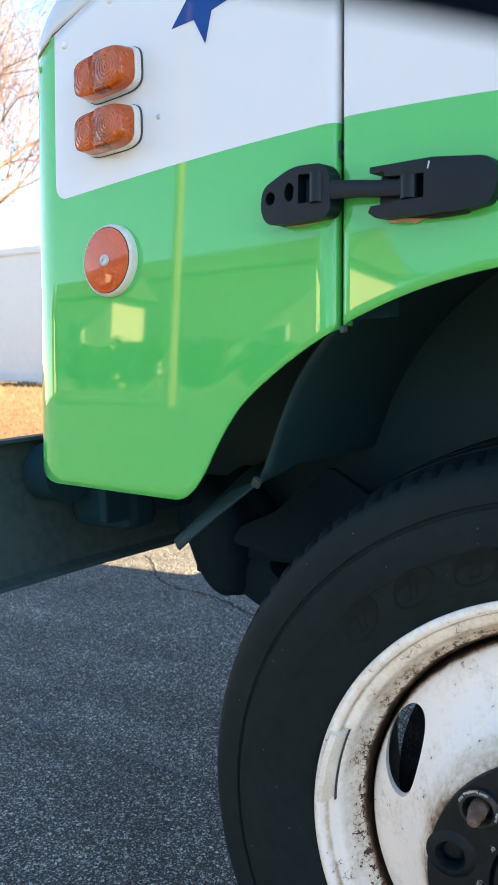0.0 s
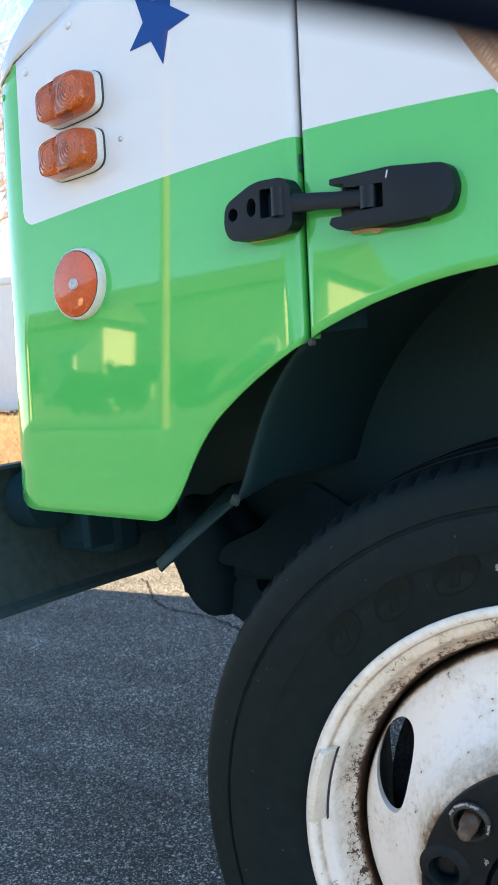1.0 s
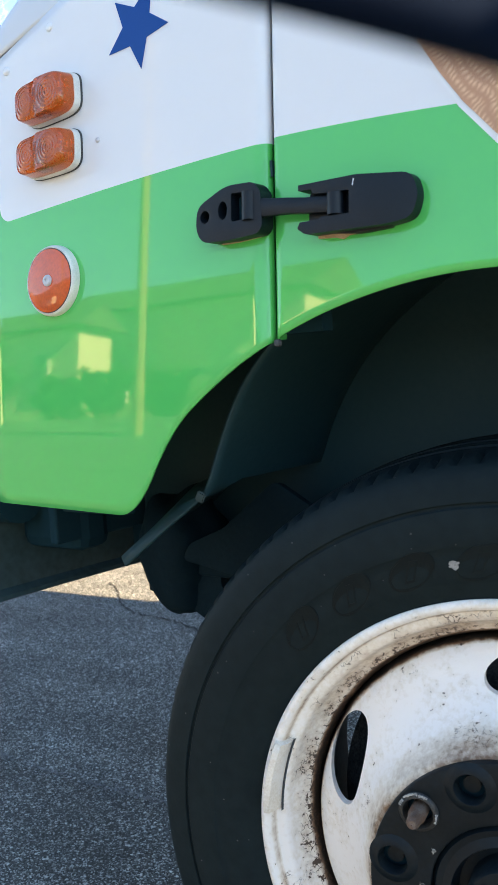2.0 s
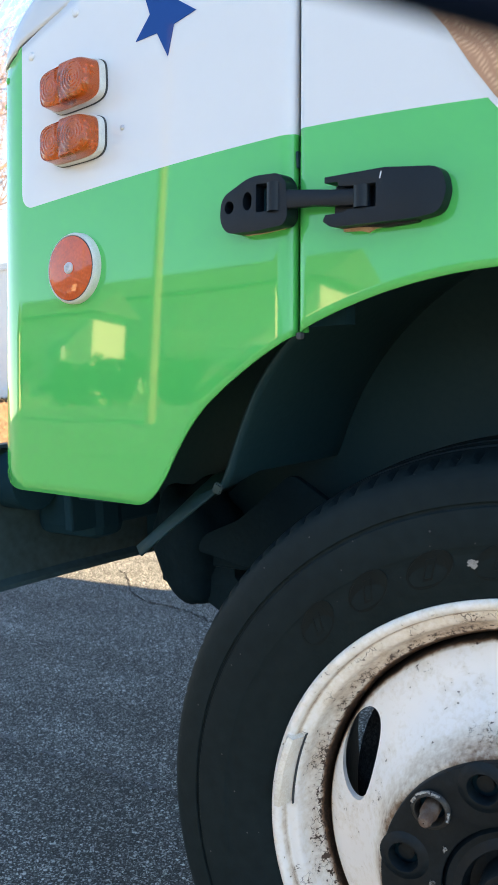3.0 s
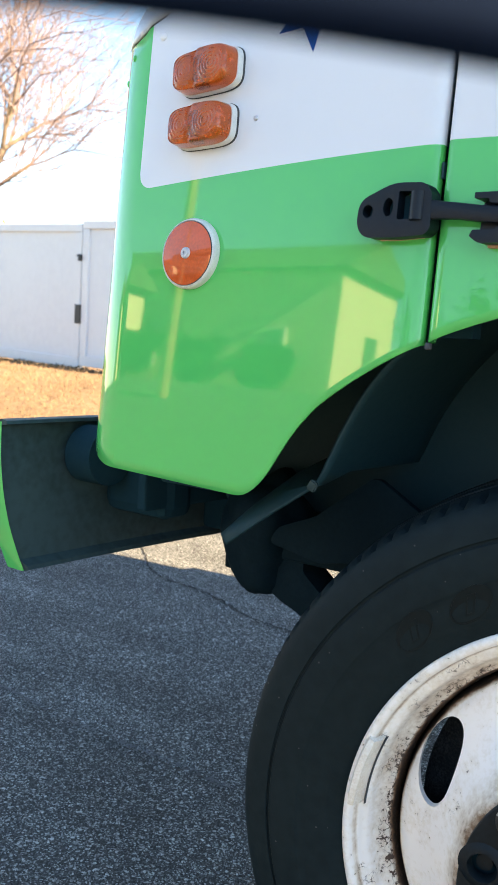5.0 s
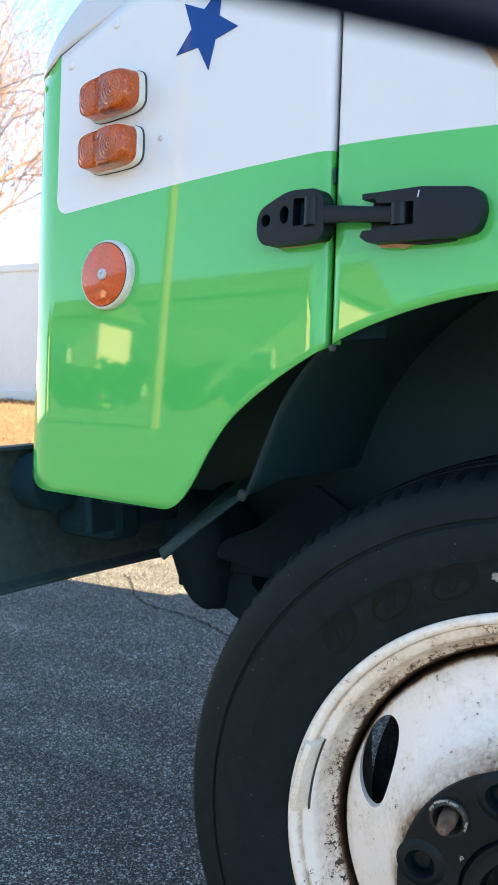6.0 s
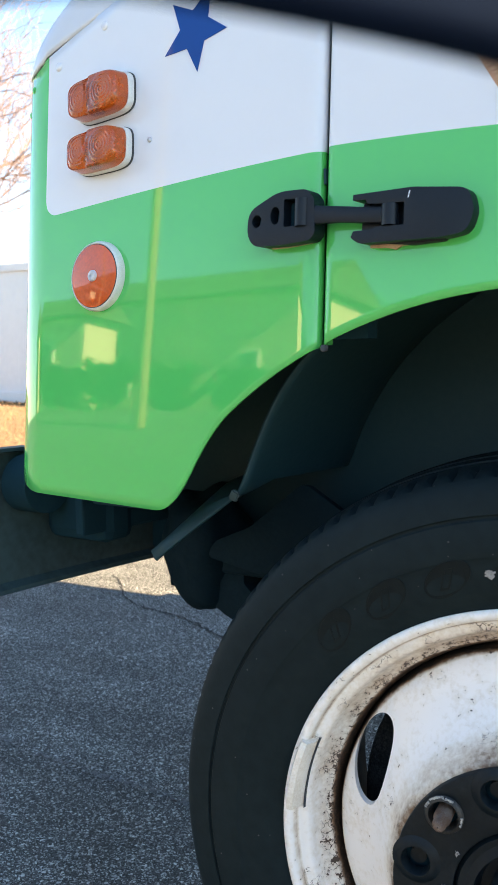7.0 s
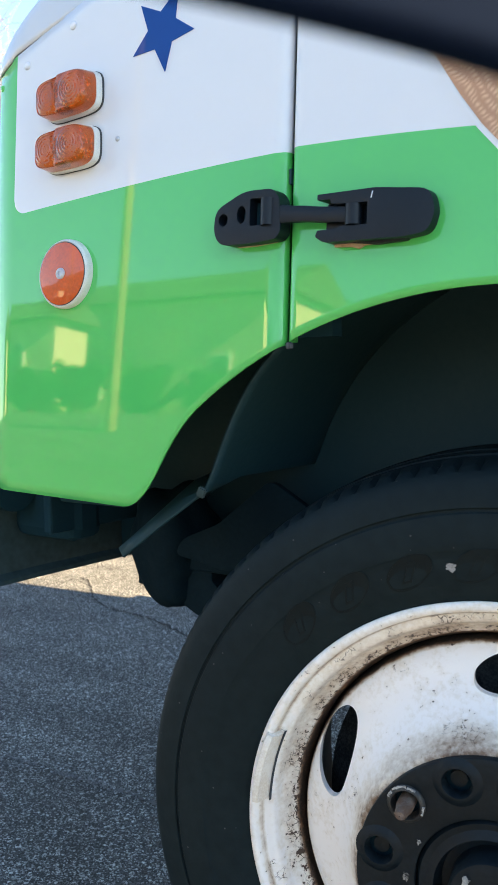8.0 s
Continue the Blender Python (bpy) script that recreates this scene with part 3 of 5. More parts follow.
house(-17.0, -15.2, 7.0, 1.15, 2.8, "cream-sided low house with a dark roof across the lot")
house(-11.6, -19.3, 9.0, 2.8, 3.7, "cream-sided house with dark windows across the lot")
house(-24.0, -15.0, 6.0, 2.6, 2.8, "small cream-sided garage across the lot")
PX, PY = -11.0, -10.1
pole = thing("utility_pole", (PX, PY, rise(PX, PY)), "yellowish bare wooden utility pole standing on the lot", "pole")
vv, ff = [], []
tube(vv, ff, Vector((PX, PY, rise(PX, PY) - 0.1)), Vector((PX, PY, 9.0)), 0.10, 0.07, 14)
part("shaft", from_data("shaft", vv, ff), POLE, pole, smooth=60)
tube(vv := [], ff := [], Vector((PX - 0.9, PY, 8.4)), Vector((PX + 0.9, PY, 8.4)), 0.05, 0.05, 8)
part("crossarm", from_data("crossarm", vv, ff), POLE, pole)
EVERGREEN = material("evergreen_leaves", (0.05, 0.075, 0.03), 0.8, vary=0.9, vary_scale=1.5, second=(0.03, 0.05, 0.02))
for hx, hy, hs, hseed in ((-21.5, -18.5, 2.0, 31), (-15.8, -19.5, 2.3, 32), (-9.6, -21.0, 2.2, 33), (-6.0, -21.5, 1.9, 34), (-19.0, -12.2, 1.2, 35), (-15.9, -13.9, 0.72, 36), (-16.9, -13.3, 0.62, 37), (-14.6, -14.9, 0.8, 38), (-12.9, -15.6, 0.75, 39)):
    bush((hx, hy, rise(hx, hy) - 0.05), hs, hseed, EVERGREEN, "dense dark evergreen shrub across the lot", "shrubs across the lot", 0.12)

# ---- the truck ----
truck = thing("truck", (1.8, 1.75, 0), "green and white vinyl-wrapped step van with worn white wheels", "truck")

SEAM_L, SEAM_R = -0.4502, -0.4449
ARC_X, ARC_R = -0.8578, 0.088
STRIPE_EDGE = -0.857


def arch(x):
    """Lower edge of the body over the wheel."""
    c = 0.51 ** 2 - (x + 0.24) ** 2
    z = 0.456 + math.sqrt(max(c, 1e-6))
    if x < -0.56:
        d = min(-0.56 - x, 0.05)
        z = 0.853 - 0.87 * d - 9.3 * d * d - 1.8 * max(-0.61 - x, 0.0)
    return z


def soft_max(a, b, k):
    h = max(k - abs(a - b), 0) / k
    return max(a, b) + h * h * k * 0.25


def stripe(x):
    """Lower edge of the white field."""
    if x > SEAM_R - 0.002:
        return 1.1175 - 0.032 * (x - SEAM_R) - 0.16 * (x - SEAM_R) ** 2
    return 1.0985 + 0.0165 * math.sin((x + 0.86) / 0.42 * math.pi / 2)


def plan_path(step):
    """Plan of the front panel from its edge at the seam to round the front corner: rows of (x, inset, turn)."""
    rows = [(SEAM_L - 0.001, 0.018), (SEAM_L, 0.012)]
    for i in range(7):
        a = i / 6 * math.pi / 2
        rows.append((SEAM_L - 0.017 + 0.017 * math.cos(a), 0.010 - 0.010 * math.sin(a)))
    x = SEAM_L - 0.017 - step
    while x > ARC_X:
        rows.append((x, 0.0))
        x -= step
    for i in range(27):
        a = i / 24 * math.pi / 2
        rows.append((ARC_X - ARC_R * math.sin(min(a, math.pi / 2)), ARC_R * (1 - math.cos(min(a, math.pi / 2)))))
    last = rows[-1]
    for i in range(1, 8):
        rows.append((last[0], last[1] + i * 0.12))
    return rows


def cowl(x):
    """Seam between the front panel and the hood."""
    return 1.2845 + 0.345 * max(x + 0.890, 0.0) + (0.004 if x > -0.868 else 0)


def lower(x, inset):
    bottom = 0.7445 + 0.025 * max(-0.66 - x, 0) * 1.4
    if x < ARC_X:
        s = min(inset / 0.028, 1.0)
        bottom += 0.028 * s
    return soft_max(bottom, arch(x), 0.045) if x > -0.75 else bottom


def front_panel():
    base = plan_path(0.006)
    cols = []
    for x, dy in base:
        cols.append((x, dy))
    # extra columns for the rounded lower corner of the white field
    for i in range(13):
        cols.append((STRIPE_EDGE + 0.020 * (i / 12), 0.0))
    cols = [c for c in cols if not (c[1] == 0.0 and STRIPE_EDGE - 0.001 < c[0] < STRIPE_EDGE + 0.02 and c in base)]
    cols.append((STRIPE_EDGE - 0.0004, 0.0))
    head = [c for c in cols if c[1] > 0 and c[0] > -0.5]
    flat = sorted((c for c in cols if c[1] == 0.0), key=lambda c: -c[0])
    tail = sorted((c for c in cols if c[1] > 0 and c[0] < -0.5), key=lambda c: c[1])
    cols = head + flat + tail
    n_lo, n_hi = 26, 16
    verts, faces, slots = [], [], []
    for x, dy in cols:
        zb, zt = lower(x, dy), cowl(x)
        if x <= STRIPE_EDGE - 0.0003:
            zs = zt
        elif x < STRIPE_EDGE + 0.02:
            u = 1 - (x - STRIPE_EDGE) / 0.02
            zs = stripe(x) + 0.02 * (1 - math.sqrt(max(1 - u * u, 0)))
        else:
            zs = stripe(x)
        for j in range(n_lo + 1):
            z = zb + (zs - zb) * j / n_lo
            verts.append((x, side(z) + dy, z))
        for j in range(1, n_hi + 1):
            z = zs + (zt - zs) * j / n_hi
            verts.append((x, side(z) + dy, z))
    n = n_lo + n_hi + 1
    for i in range(len(cols) - 1):
        for j in range(n - 1):
            green = j < n_lo
            if not green and cols[i + 1][0] <= STRIPE_EDGE - 0.0003:
                continue
            faces.append((i * n + j, i * n + j + 1, (i + 1) * n + j + 1, (i + 1) * n + j))
            slots.append(0 if green else 1)
    return from_data("front_panel", verts, faces, slots)


def solid(ob, thick):
    m = ob.modifiers.new("thickness", 'SOLIDIFY')
    m.thickness, m.offset = thick, -1
    return ob


fp = solid(part("front_panel", front_panel(), [GREEN, WHITE], truck, "glossy green front corner panel with a white upper field", smooth=40), 0.003)


def hood_panel():
    rows = [(x, dy) for x, dy in plan_path(0.008) if dy == 0.0 or x < -0.5]
    verts, faces, n = [], [], 22
    for x, dy in rows:
        z0 = cowl(x) + 0.0035
        for j in range(n + 1):
            z = z0 + (1.50 - z0) * (j / n)
            k = max(z - 1.287, 0)
            verts.append((x + 9.0 * k * k * (1 if x < -0.80 else max(0.0, (-0.5 - x) / 0.30)), side(z) + dy + 0.9 * k * k - 0.0015, z))
    for i in range(len(rows) - 1):
        for j in range(n):
            a = i * (n + 1) + j
            faces.append((a, a + 1, a + n + 2, a + n + 1))
    return from_data("hood", verts, faces)


solid(part("hood", hood_panel(), HOOD, truck, "pale grey-white rounded hood edge", smooth=40), 0.003)
bm = box(bmesh.new(), -0.83, -0.45, 0.80, 2.6, 1.10, 1.37)
part("hood_core", bm, CHASSIS, truck)


def side_panel():
    """Panel behind the seam: rolled edge at the seam, green below, white above."""
    cols = [(SEAM_R + 0.001, 0.018), (SEAM_R, 0.012)]
    for i in range(7):
        a = i / 6 * math.pi / 2
        cols.append((SEAM_R + 0.010 - 0.010 * math.cos(a), 0.010 - 0.010 * math.sin(a)))
    x = SEAM_R + 0.012
    while x < 0.262:
        cols.append((x, 0.0))
        x += 0.008
    cols += [(0.27 + 0.2 * i, 0.0) for i in range(30)]
    n_lo, n_hi = 18, 14
    verts, faces, slots = [], [], []
    for x, dy in cols:
        zb = arch(min(x, 0.235)) if x < 0.26 else 0.52
        zs, zt = stripe(min(x, 0.3)), 1.62
        for j in range(n_lo + 1):
            z = zb + (zs - zb) * j / n_lo
            verts.append((x, side(z) + dy, z))
        for j in range(1, n_hi + 1):
            z = zs + (zt - zs) * j / n_hi
            verts.append((x, side(z) + dy, z))
    n = n_lo + n_hi + 1
    for i in range(len(cols) - 1):
        for j in range(n - 1):
            faces.append((i * n + j, (i + 1) * n + j, (i + 1) * n + j + 1, i * n + j + 1))
            slots.append(0 if j < n_lo else 1)
    return from_data("side_panel", verts, faces, slots)


solid(part("side_panel", side_panel(), [GREEN, WHITE], truck, "glossy green and white side panel over the wheel", smooth=40), 0.003)
# cargo body, cab and floor close the truck and shade the lot
bm = box(bmesh.new(), -0.10, 6.2, 0.775, 2.71, 1.50, 2.75, 0.05)
part("cargo_body", bm, WHITE, truck, "white upper body")
bm = box(bmesh.new(), 0.75, 6.15, 0.78, 2.70, 0.50, 1.50, 0.02)
part("lower_body", bm, CHASSIS, truck)
bm = box(bmesh.new(), -0.90, -0.02, 1.72, 2.63, 0.72, 1.12, 0.02)
part("far_fender", bm, GREEN, truck)
bm = box(bmesh.new(), -0.62, 0.8, 1.15, 2.75, 1.0, 1.50, 0.02)
part("cab_core", bm, CHASSIS, truck)
bm = box(bmesh.new(), SEAM_L - 0.03, SEAM_R + 0.03, 0.755, 0.775, 0.93, 1.60)
part("seam_backing", bm, CHASSIS, truck)
bm = box(bmesh.new(), SEAM_L + 0.001, SEAM_R - 0.0015, 0.730, 0.75, 1.082, 1.098, 0.001)
part("seam_bumper", bm, LINER, truck, "small rubber bumper in the panel gap")
bm = box(bmesh.new(), SEAM_R + 0.000, SEAM_R + 0.0055, 0.7115, 0.720, 0.9165, 0.9235, 0.002)
part("drain_tab", bm, GASKET, truck, "small grey tab at the foot of the seam")


# star
def star():
    cx, cz, r = -0.6174, 1.2750, 0.0475
    pts = []
    for i in range(10):
        a = radians(61 + 36 * i)
        rr = r if i % 2 == 0 else r * 0.45
        pts.append((cx + rr * math.cos(a) * 0.98, cz + rr * math.sin(a)))
    return plate(pts, [], lambda a, b, h: on_side(a, b, h + 0.0002), 0.0008)


part("star_decal", star(), BLUE, truck, "blue five-pointed star decal")


def cone_print(grow):
    line = [(-0.420, 1.335), (-0.385, 1.283), (-0.318, 1.206), (-0.291, 1.1715), (-0.268, 1.1345), (-0.2475, 1.1055), (-0.2335, 1.0895), (-0.18, 1.028), (-0.10, 0.975)]
    pts = [(x - 0.78 * grow, z - 0.62 * grow) for x, z in line]
    pts += [(0.05, 0.975 - 0.6 * grow), (0.35, 1.30), (0.35, 1.58), (-0.30, 1.58)]
    return pts


part("waffle_border", plate(cone_print(0.0052), [], lambda a, b, h: on_side(a, b, h + 0.0002), 0.0006), WHITE, truck, "white outline of a printed graphic")
part("waffle_graphic", plate(cone_print(0.0), [], lambda a, b, h: on_side(a, b, h + 0.0009), 0.0006), WAFFLE, truck, "tan printed waffle-cone graphic")


# rivets
def dome(x, z, r, h, mat, name, parent, label=""):
    verts, faces = [], []
    n = 16
    for j, (k, d) in enumerate(((1.0, -0.001), (0.95, 0.45), (0.7, 0.85), (0.35, 1.0))):
        for i in range(n):
            a = 2 * math.pi * i / n
            verts.append(on_side(x + r * k * math.cos(a), z + r * k * math.sin(a), h * d))
    verts.append(on_side(x, z, h * 1.03))
    for j in range(3):
        for i in range(n):
            faces.append((j * n + i, j * n + (i + 1) % n, (j + 1) * n + (i + 1) % n, (j + 1) * n + i))
    for i in range(n):
        faces.append((3 * n + i, 3 * n + (i + 1) % n, 4 * n))
    return part(name, from_data(name, verts, faces), mat, parent, label, smooth=60)


for x, z in ((-0.838, 1.2835), (-0.758, 1.3145), (-0.668, 1.345)):
    dome(x, z, 0.0055, 0.003, WHITE, "rivet", truck, "white-painted rivet head")
dome(-0.681, 1.166, 0.0032, 0.002, ALU, "screw", truck, "small grey screw head")


def corner_rivet(deg, z):
    a = radians(deg)
    at = Vector((ARC_X - ARC_R * math.sin(a), side(z) + ARC_R * (1 - math.cos(a)), z))
    b = bmesh.new()
    bmesh.ops.create_uvsphere(b, u_segments=14, v_segments=8, radius=0.0042, matrix=Matrix.Translation(at) @ Matrix.Rotation(-a, 4, 'Z') @ Matrix.Diagonal((1, 0.6, 1, 1)))
    part("rivet", b, GREEN, truck, "green-painted rivet head", smooth=60)


corner_rivet(24, 1.268)
corner_rivet(46, 1.245)

# ---- marker lamps ----
def lamp_outline(t, w, h):
    """Outline of a double round lamp: a stretched rounded oblong with a slight waist."""
    c, s = math.cos(t), math.sin(t)
    p = 4.2
    r = (abs(c) ** p + abs(s) ** p) ** (-1 / p)
    x, z = r * c * w / 2, r * s * h / 2
    return x, z * (1 - 0.10 / (1 + math.exp((x + w * 0.06) / (w * 0.022)))) if z > 0 else z


def marker_lamp(cx, cz, w, h, tilt):
    n = 96
    rot = Matrix.Rotation(radians(tilt), 2)

    def ring(scale, height, verts):
        for i in range(n):
            x, z = lamp_outline(2 * math.pi * i / n, w, h)
            v = rot @ Vector((x * scale, z * scale))
            verts.append(on_side(cx + v.x, cz + v.y, height))

    def loft(rows):
        verts, faces = [], []
        for sc, hh in rows:
            ring(sc, hh, verts)
        for j in range(len(rows) - 1):
            for i in range(n):
                faces.append((j * n + i, j * n + (i + 1) % n, (j + 1) * n + (i + 1) % n, (j + 1) * n + i))
        faces.append(tuple(range((len(rows) - 1) * n, len(rows) * n)))
        return verts, faces

    base = part("marker_lamp", from_data("marker_lamp", *loft([(1.06, -0.002), (1.06, 0.008), (1.04, 0.0105), (0.95, 0.0105)])), BASE_W, truck, "amber double-round marker lamp on a white base", smooth=50)
    part("gasket", from_data("gasket", *loft([(1.085, -0.002), (1.085, 0.0022), (1.0, 0.0022)])), GASKET, base, "dark dirty gasket")
    # lens: a hollow amber cap with ringed round fields
    verts, faces = [], []
    rows = [(1.015, 0.0095), (1.0, 0.016), (0.985, 0.022), (0.955, 0.0268), (0.915, 0.0292), (0.86, 0.0302)] + [(0.86 * (1 - k / 64), 0.0302) for k in range(1, 64)]
    for sc, hh in rows:
        for i in range(n):
            x, z = lamp_outline(2 * math.pi * i / n, w, h)
            x, z = x * sc, z * sc
            hgt = hh
            if sc < 0.93:
                for bx in (-0.24, 0.24):
                    d = math.hypot(x - bx * w, z) / (h * 0.44)
                    if d < 1:
                        hgt += 0.0016 * math.sqrt(1 - d * d) + 0.00034 * math.cos(d * 30) * min(1.0, 6 * (1 - d))
                hgt -= 0.0030 / (1 + math.exp((x + 0.06 * w) / 0.0007))
                if abs(x + 0.09 * w) < 0.004:
                    hgt -= 0.0012
            v = rot @ Vector((x, z))
            verts.append(on_side(cx + v.x, cz + v.y, hgt))
    for j in range(len(rows) - 1):
        for i in range(n):
            faces.append((j * n + i, j * n + (i + 1) % n, (j + 1) * n + (i + 1) % n, (j + 1) * n + i))
    faces.append(tuple(range((len(rows) - 1) * n, len(rows) * n)))
    sock = bmesh.new()
    box(sock, -0.13 * w, 0.06 * w, -0.30 * h, 0.30 * h, 0.010, 0.0255, 0.002)
    for v in sock.verts:
        q = rot @ Vector((v.co.x, v.co.y))
        v.co = on_side(cx + q.x, cz + q.y, v.co.z)
    part("bulb_socket", sock, GASKET, base, "dark bulb socket behind the lens")
    part("lens", from_data("lens", verts, faces), AMBER, base, "translucent amber lens with concentric rings", smooth=50)


marker_lamp(-0.7500, 1.2255, 0.0845, 0.0470, 2.5)
marker_lamp(-0.7505, 1.1630, 0.0830, 0.0465, 1.0)


# ---- round reflector ----
def disc(cx, cz, rows, n=72):
    verts, faces = [], []
    for r, h in rows:
        for i in range(n):
            a = 2 * math.pi * i / n
            verts.append(on_side(cx + r * math.cos(a), cz + r * math.sin(a), h))
    for j in range(len(rows) - 1):
        for i in range(n):
            faces.append((j * n + i, j * n + (i + 1) % n, (j + 1) * n + (i + 1) % n, (j + 1) * n + i))
    faces.append(tuple(range((len(rows) - 1) * n, len(rows) * n)))
    return from_data("disc", verts, faces)


RX, RZ = -0.7565, 1.0165
refl = part("reflector", disc(RX, RZ, [(0.0415, -0.002), (0.0415, 0.006), (0.0400, 0.0095), (0.0385, 0.0105), (0.0378, 0.0095), (0.037, 0.008)]), BASE_W, truck, "round orange reflector in a white ring", smooth=40)
part("lens", disc(RX, RZ, [(0.0375, 0.007), (0.0370, 0.0108), (0.030, 0.0114), (0.02, 0.0118), (0.01, 0.012), (0.004, 0.0121)]), REFLEX, refl, "orange ribbed reflector lens", smooth=50)
# thin dark ring between the lens and its white base
part("lens_ring", disc(RX, RZ, [(0.0376, 0.0085), (0.0374, 0.0104), (0.0366, 0.0106), (0.0362, 0.0100)]), GASKET, refl, "thin dark ring round the lens")
part("bolt", disc(RX, RZ, [(0.0068, 0.0115), (0.0066, 0.0140), (0.0052, 0.0155), (0.0022, 0.0157), (0.002, 0.0140), (0.001, 0.0140)], 24), BOLT, refl, "grey centre bolt", smooth=40)

# ---- hood latch ----
def latch_shape(a, b, h):
    return on_side(a, b, h)


def oval(cx, cz, rx, rz, n=16):
    return [(cx + rx * math.cos(2 * math.pi * i / n), cz + rz * math.sin(2 * math.pi * i / n)) for i in range(n)]


outer = rounded([(-0.5240, 1.0380), (-0.5220, 1.0610), (-0.4860, 1.0765), (-0.4520, 1.0745), (-0.4440, 1.0640), (-0.4425, 1.0310), (-0.4480, 1.0245), (-0.4800, 1.0230), (-0.5160, 1.0245)], [0.008, 0.010, 0.012, 0.006, 0.003, 0.003, 0.004, 0.008, 0.009])
latch = part("hood_latch", plate(outer, [oval(-0.5120, 1.0500, 0.0058, 0.0064), oval(-0.4895, 1.0530, 0.0056, 0.0090), rounded([(-0.4790, 1.0680), (-0.4790, 1.0405), (-0.4560, 1.0405), (-0.4560, 1.0660)], [0.002] * 4, 2)], latch_shape, 0.0195, 0.0062, 5), BLACK, truck, "black moulded rubber hood latch", smooth=45)
part("pocket_floor", plate(rounded([(-0.519, 1.040), (-0.516, 1.059), (-0.450, 1.070), (-0.450, 1.030), (-0.513, 1.028)], [0.004] * 5, 2), [], latch_shape, 0.006), CHASSIS, latch)


def bar(points, half, h0, h1, n=10):
    """A strap along points (a, b) on the side of the truck with rounded faces."""
    verts, faces = [], []
    m = len(points)
    for (a, b), w in zip(points, half):
        for i in range(n):
            t = 2 * math.pi * i / n
            c, s = math.cos(t), math.sin(t)
            sx = math.copysign(abs(c) ** 0.5, c) * w
            sh = math.copysign(abs(s) ** 0.5, s) * (h1 - h0) / 2
            verts.append(on_side(a, b + sx, (h0 + h1) / 2 + sh))
    for j in range(m - 1):
        for i in range(n):
            faces.append((j * n + i, j * n + (i + 1) % n, (j + 1) * n + (i + 1) % n, (j + 1) * n + i))
    faces += [tuple(range(n)), tuple(range((m - 1) * n, m * n))]
    return from_data("strap", verts, faces)


part("strap", bar([(-0.4640, 1.0515), (-0.4550, 1.0505), (-0.4470, 1.0490), (-0.4300, 1.0470), (-0.4150, 1.0455), (-0.3960, 1.0425), (-0.3650, 1.0390)], [0.0110, 0.0108, 0.0098, 0.0086, 0.0080, 0.0078, 0.0080], 0.010, 0.0195), BLACK, latch, "black rubber strap", smooth=40)
for a, z0, z1, r in ((-0.4590, 1.0390, 1.0660, 0.0075), (-0.3630, 1.0285, 1.0480, 0.0080)):
    vv, ff = [], []
    tube(vv, ff, on_side(a, z0, 0.0165), on_side(a, z1, 0.0165), r, r, 20)
    part("pin", from_data("pin", vv, ff), BLACK, latch, "rounded strap pin", smooth=50)
grip = [(-0.4000, 1.0610), (-0.4000, 1.0555), (-0.3860, 1.0550), (-0.3850, 1.0510), (-0.3740, 1.0495), (-0.3470, 1.0480), (-0.3470, 1.0275), (-0.3760, 1.0290), (-0.3780, 1.0265), (-0.3990, 1.0270), (-0.4020, 1.0215), (-0.3930, 1.0150), (-0.3100, 1.0115), (-0.2860, 1.0135), (-0.2800, 1.0320), (-0.2850, 1.0520), (-0.3400, 1.0600)]
outer = rounded(grip, [0.001, 0.001, 0.001, 0.001, 0.002, 0.001, 0.001, 0.001, 0.001, 0.001, 0.002, 0.004, 0.006, 0.009, 0.006, 0.010, 0.004], 4)
def handle_shape(a, b, h):
    k = min(max((a + 0.345) / 0.065, 0.0), 1.0)
    return on_side(a - 0.004 * k, b + 0.002 * k, h * (1 - 0.38 * k * k))


handle = part("latch_handle", plate(outer, [], handle_shape, 0.0210, 0.0065, 5), BLACK, latch, "black plastic latch handle", smooth=45)
part("latch_base", plate(rounded([(-0.396, 1.055), (-0.398, 1.018), (-0.345, 1.0105), (-0.312, 1.011), (-0.312, 1.050)], [0.004] * 5, 3), [], latch_shape, 0.0075, 0.002), BLACK, latch, smooth=45)
part("foam_pad", plate([(-0.390, 1.024), (-0.390, 1.0125), (-0.372, 1.0110), (-0.364, 1.0085), (-0.358, 1.0112), (-0.330, 1.0118), (-0.330, 1.024)], [], latch_shape, 0.003), PRIMER, latch, "torn tan foam pad under the latch")
part("foam_pad", plate([(-0.506, 1.033), (-0.504, 1.0230), (-0.484, 1.0225), (-0.456, 1.0240), (-0.456, 1.033)], [], latch_shape, 0.0025), PRIMER, latch, "torn tan foam pad under the latch")
part("chip", plate([(-0.3425, 1.0570), (-0.3412, 1.0570), (-0.3428, 1.0510), (-0.3438, 1.0510)], [], lambda a, b, h: on_side(a, b, 0.0200 + h), 0.0010), WHITE, latch, "small white paint chip")

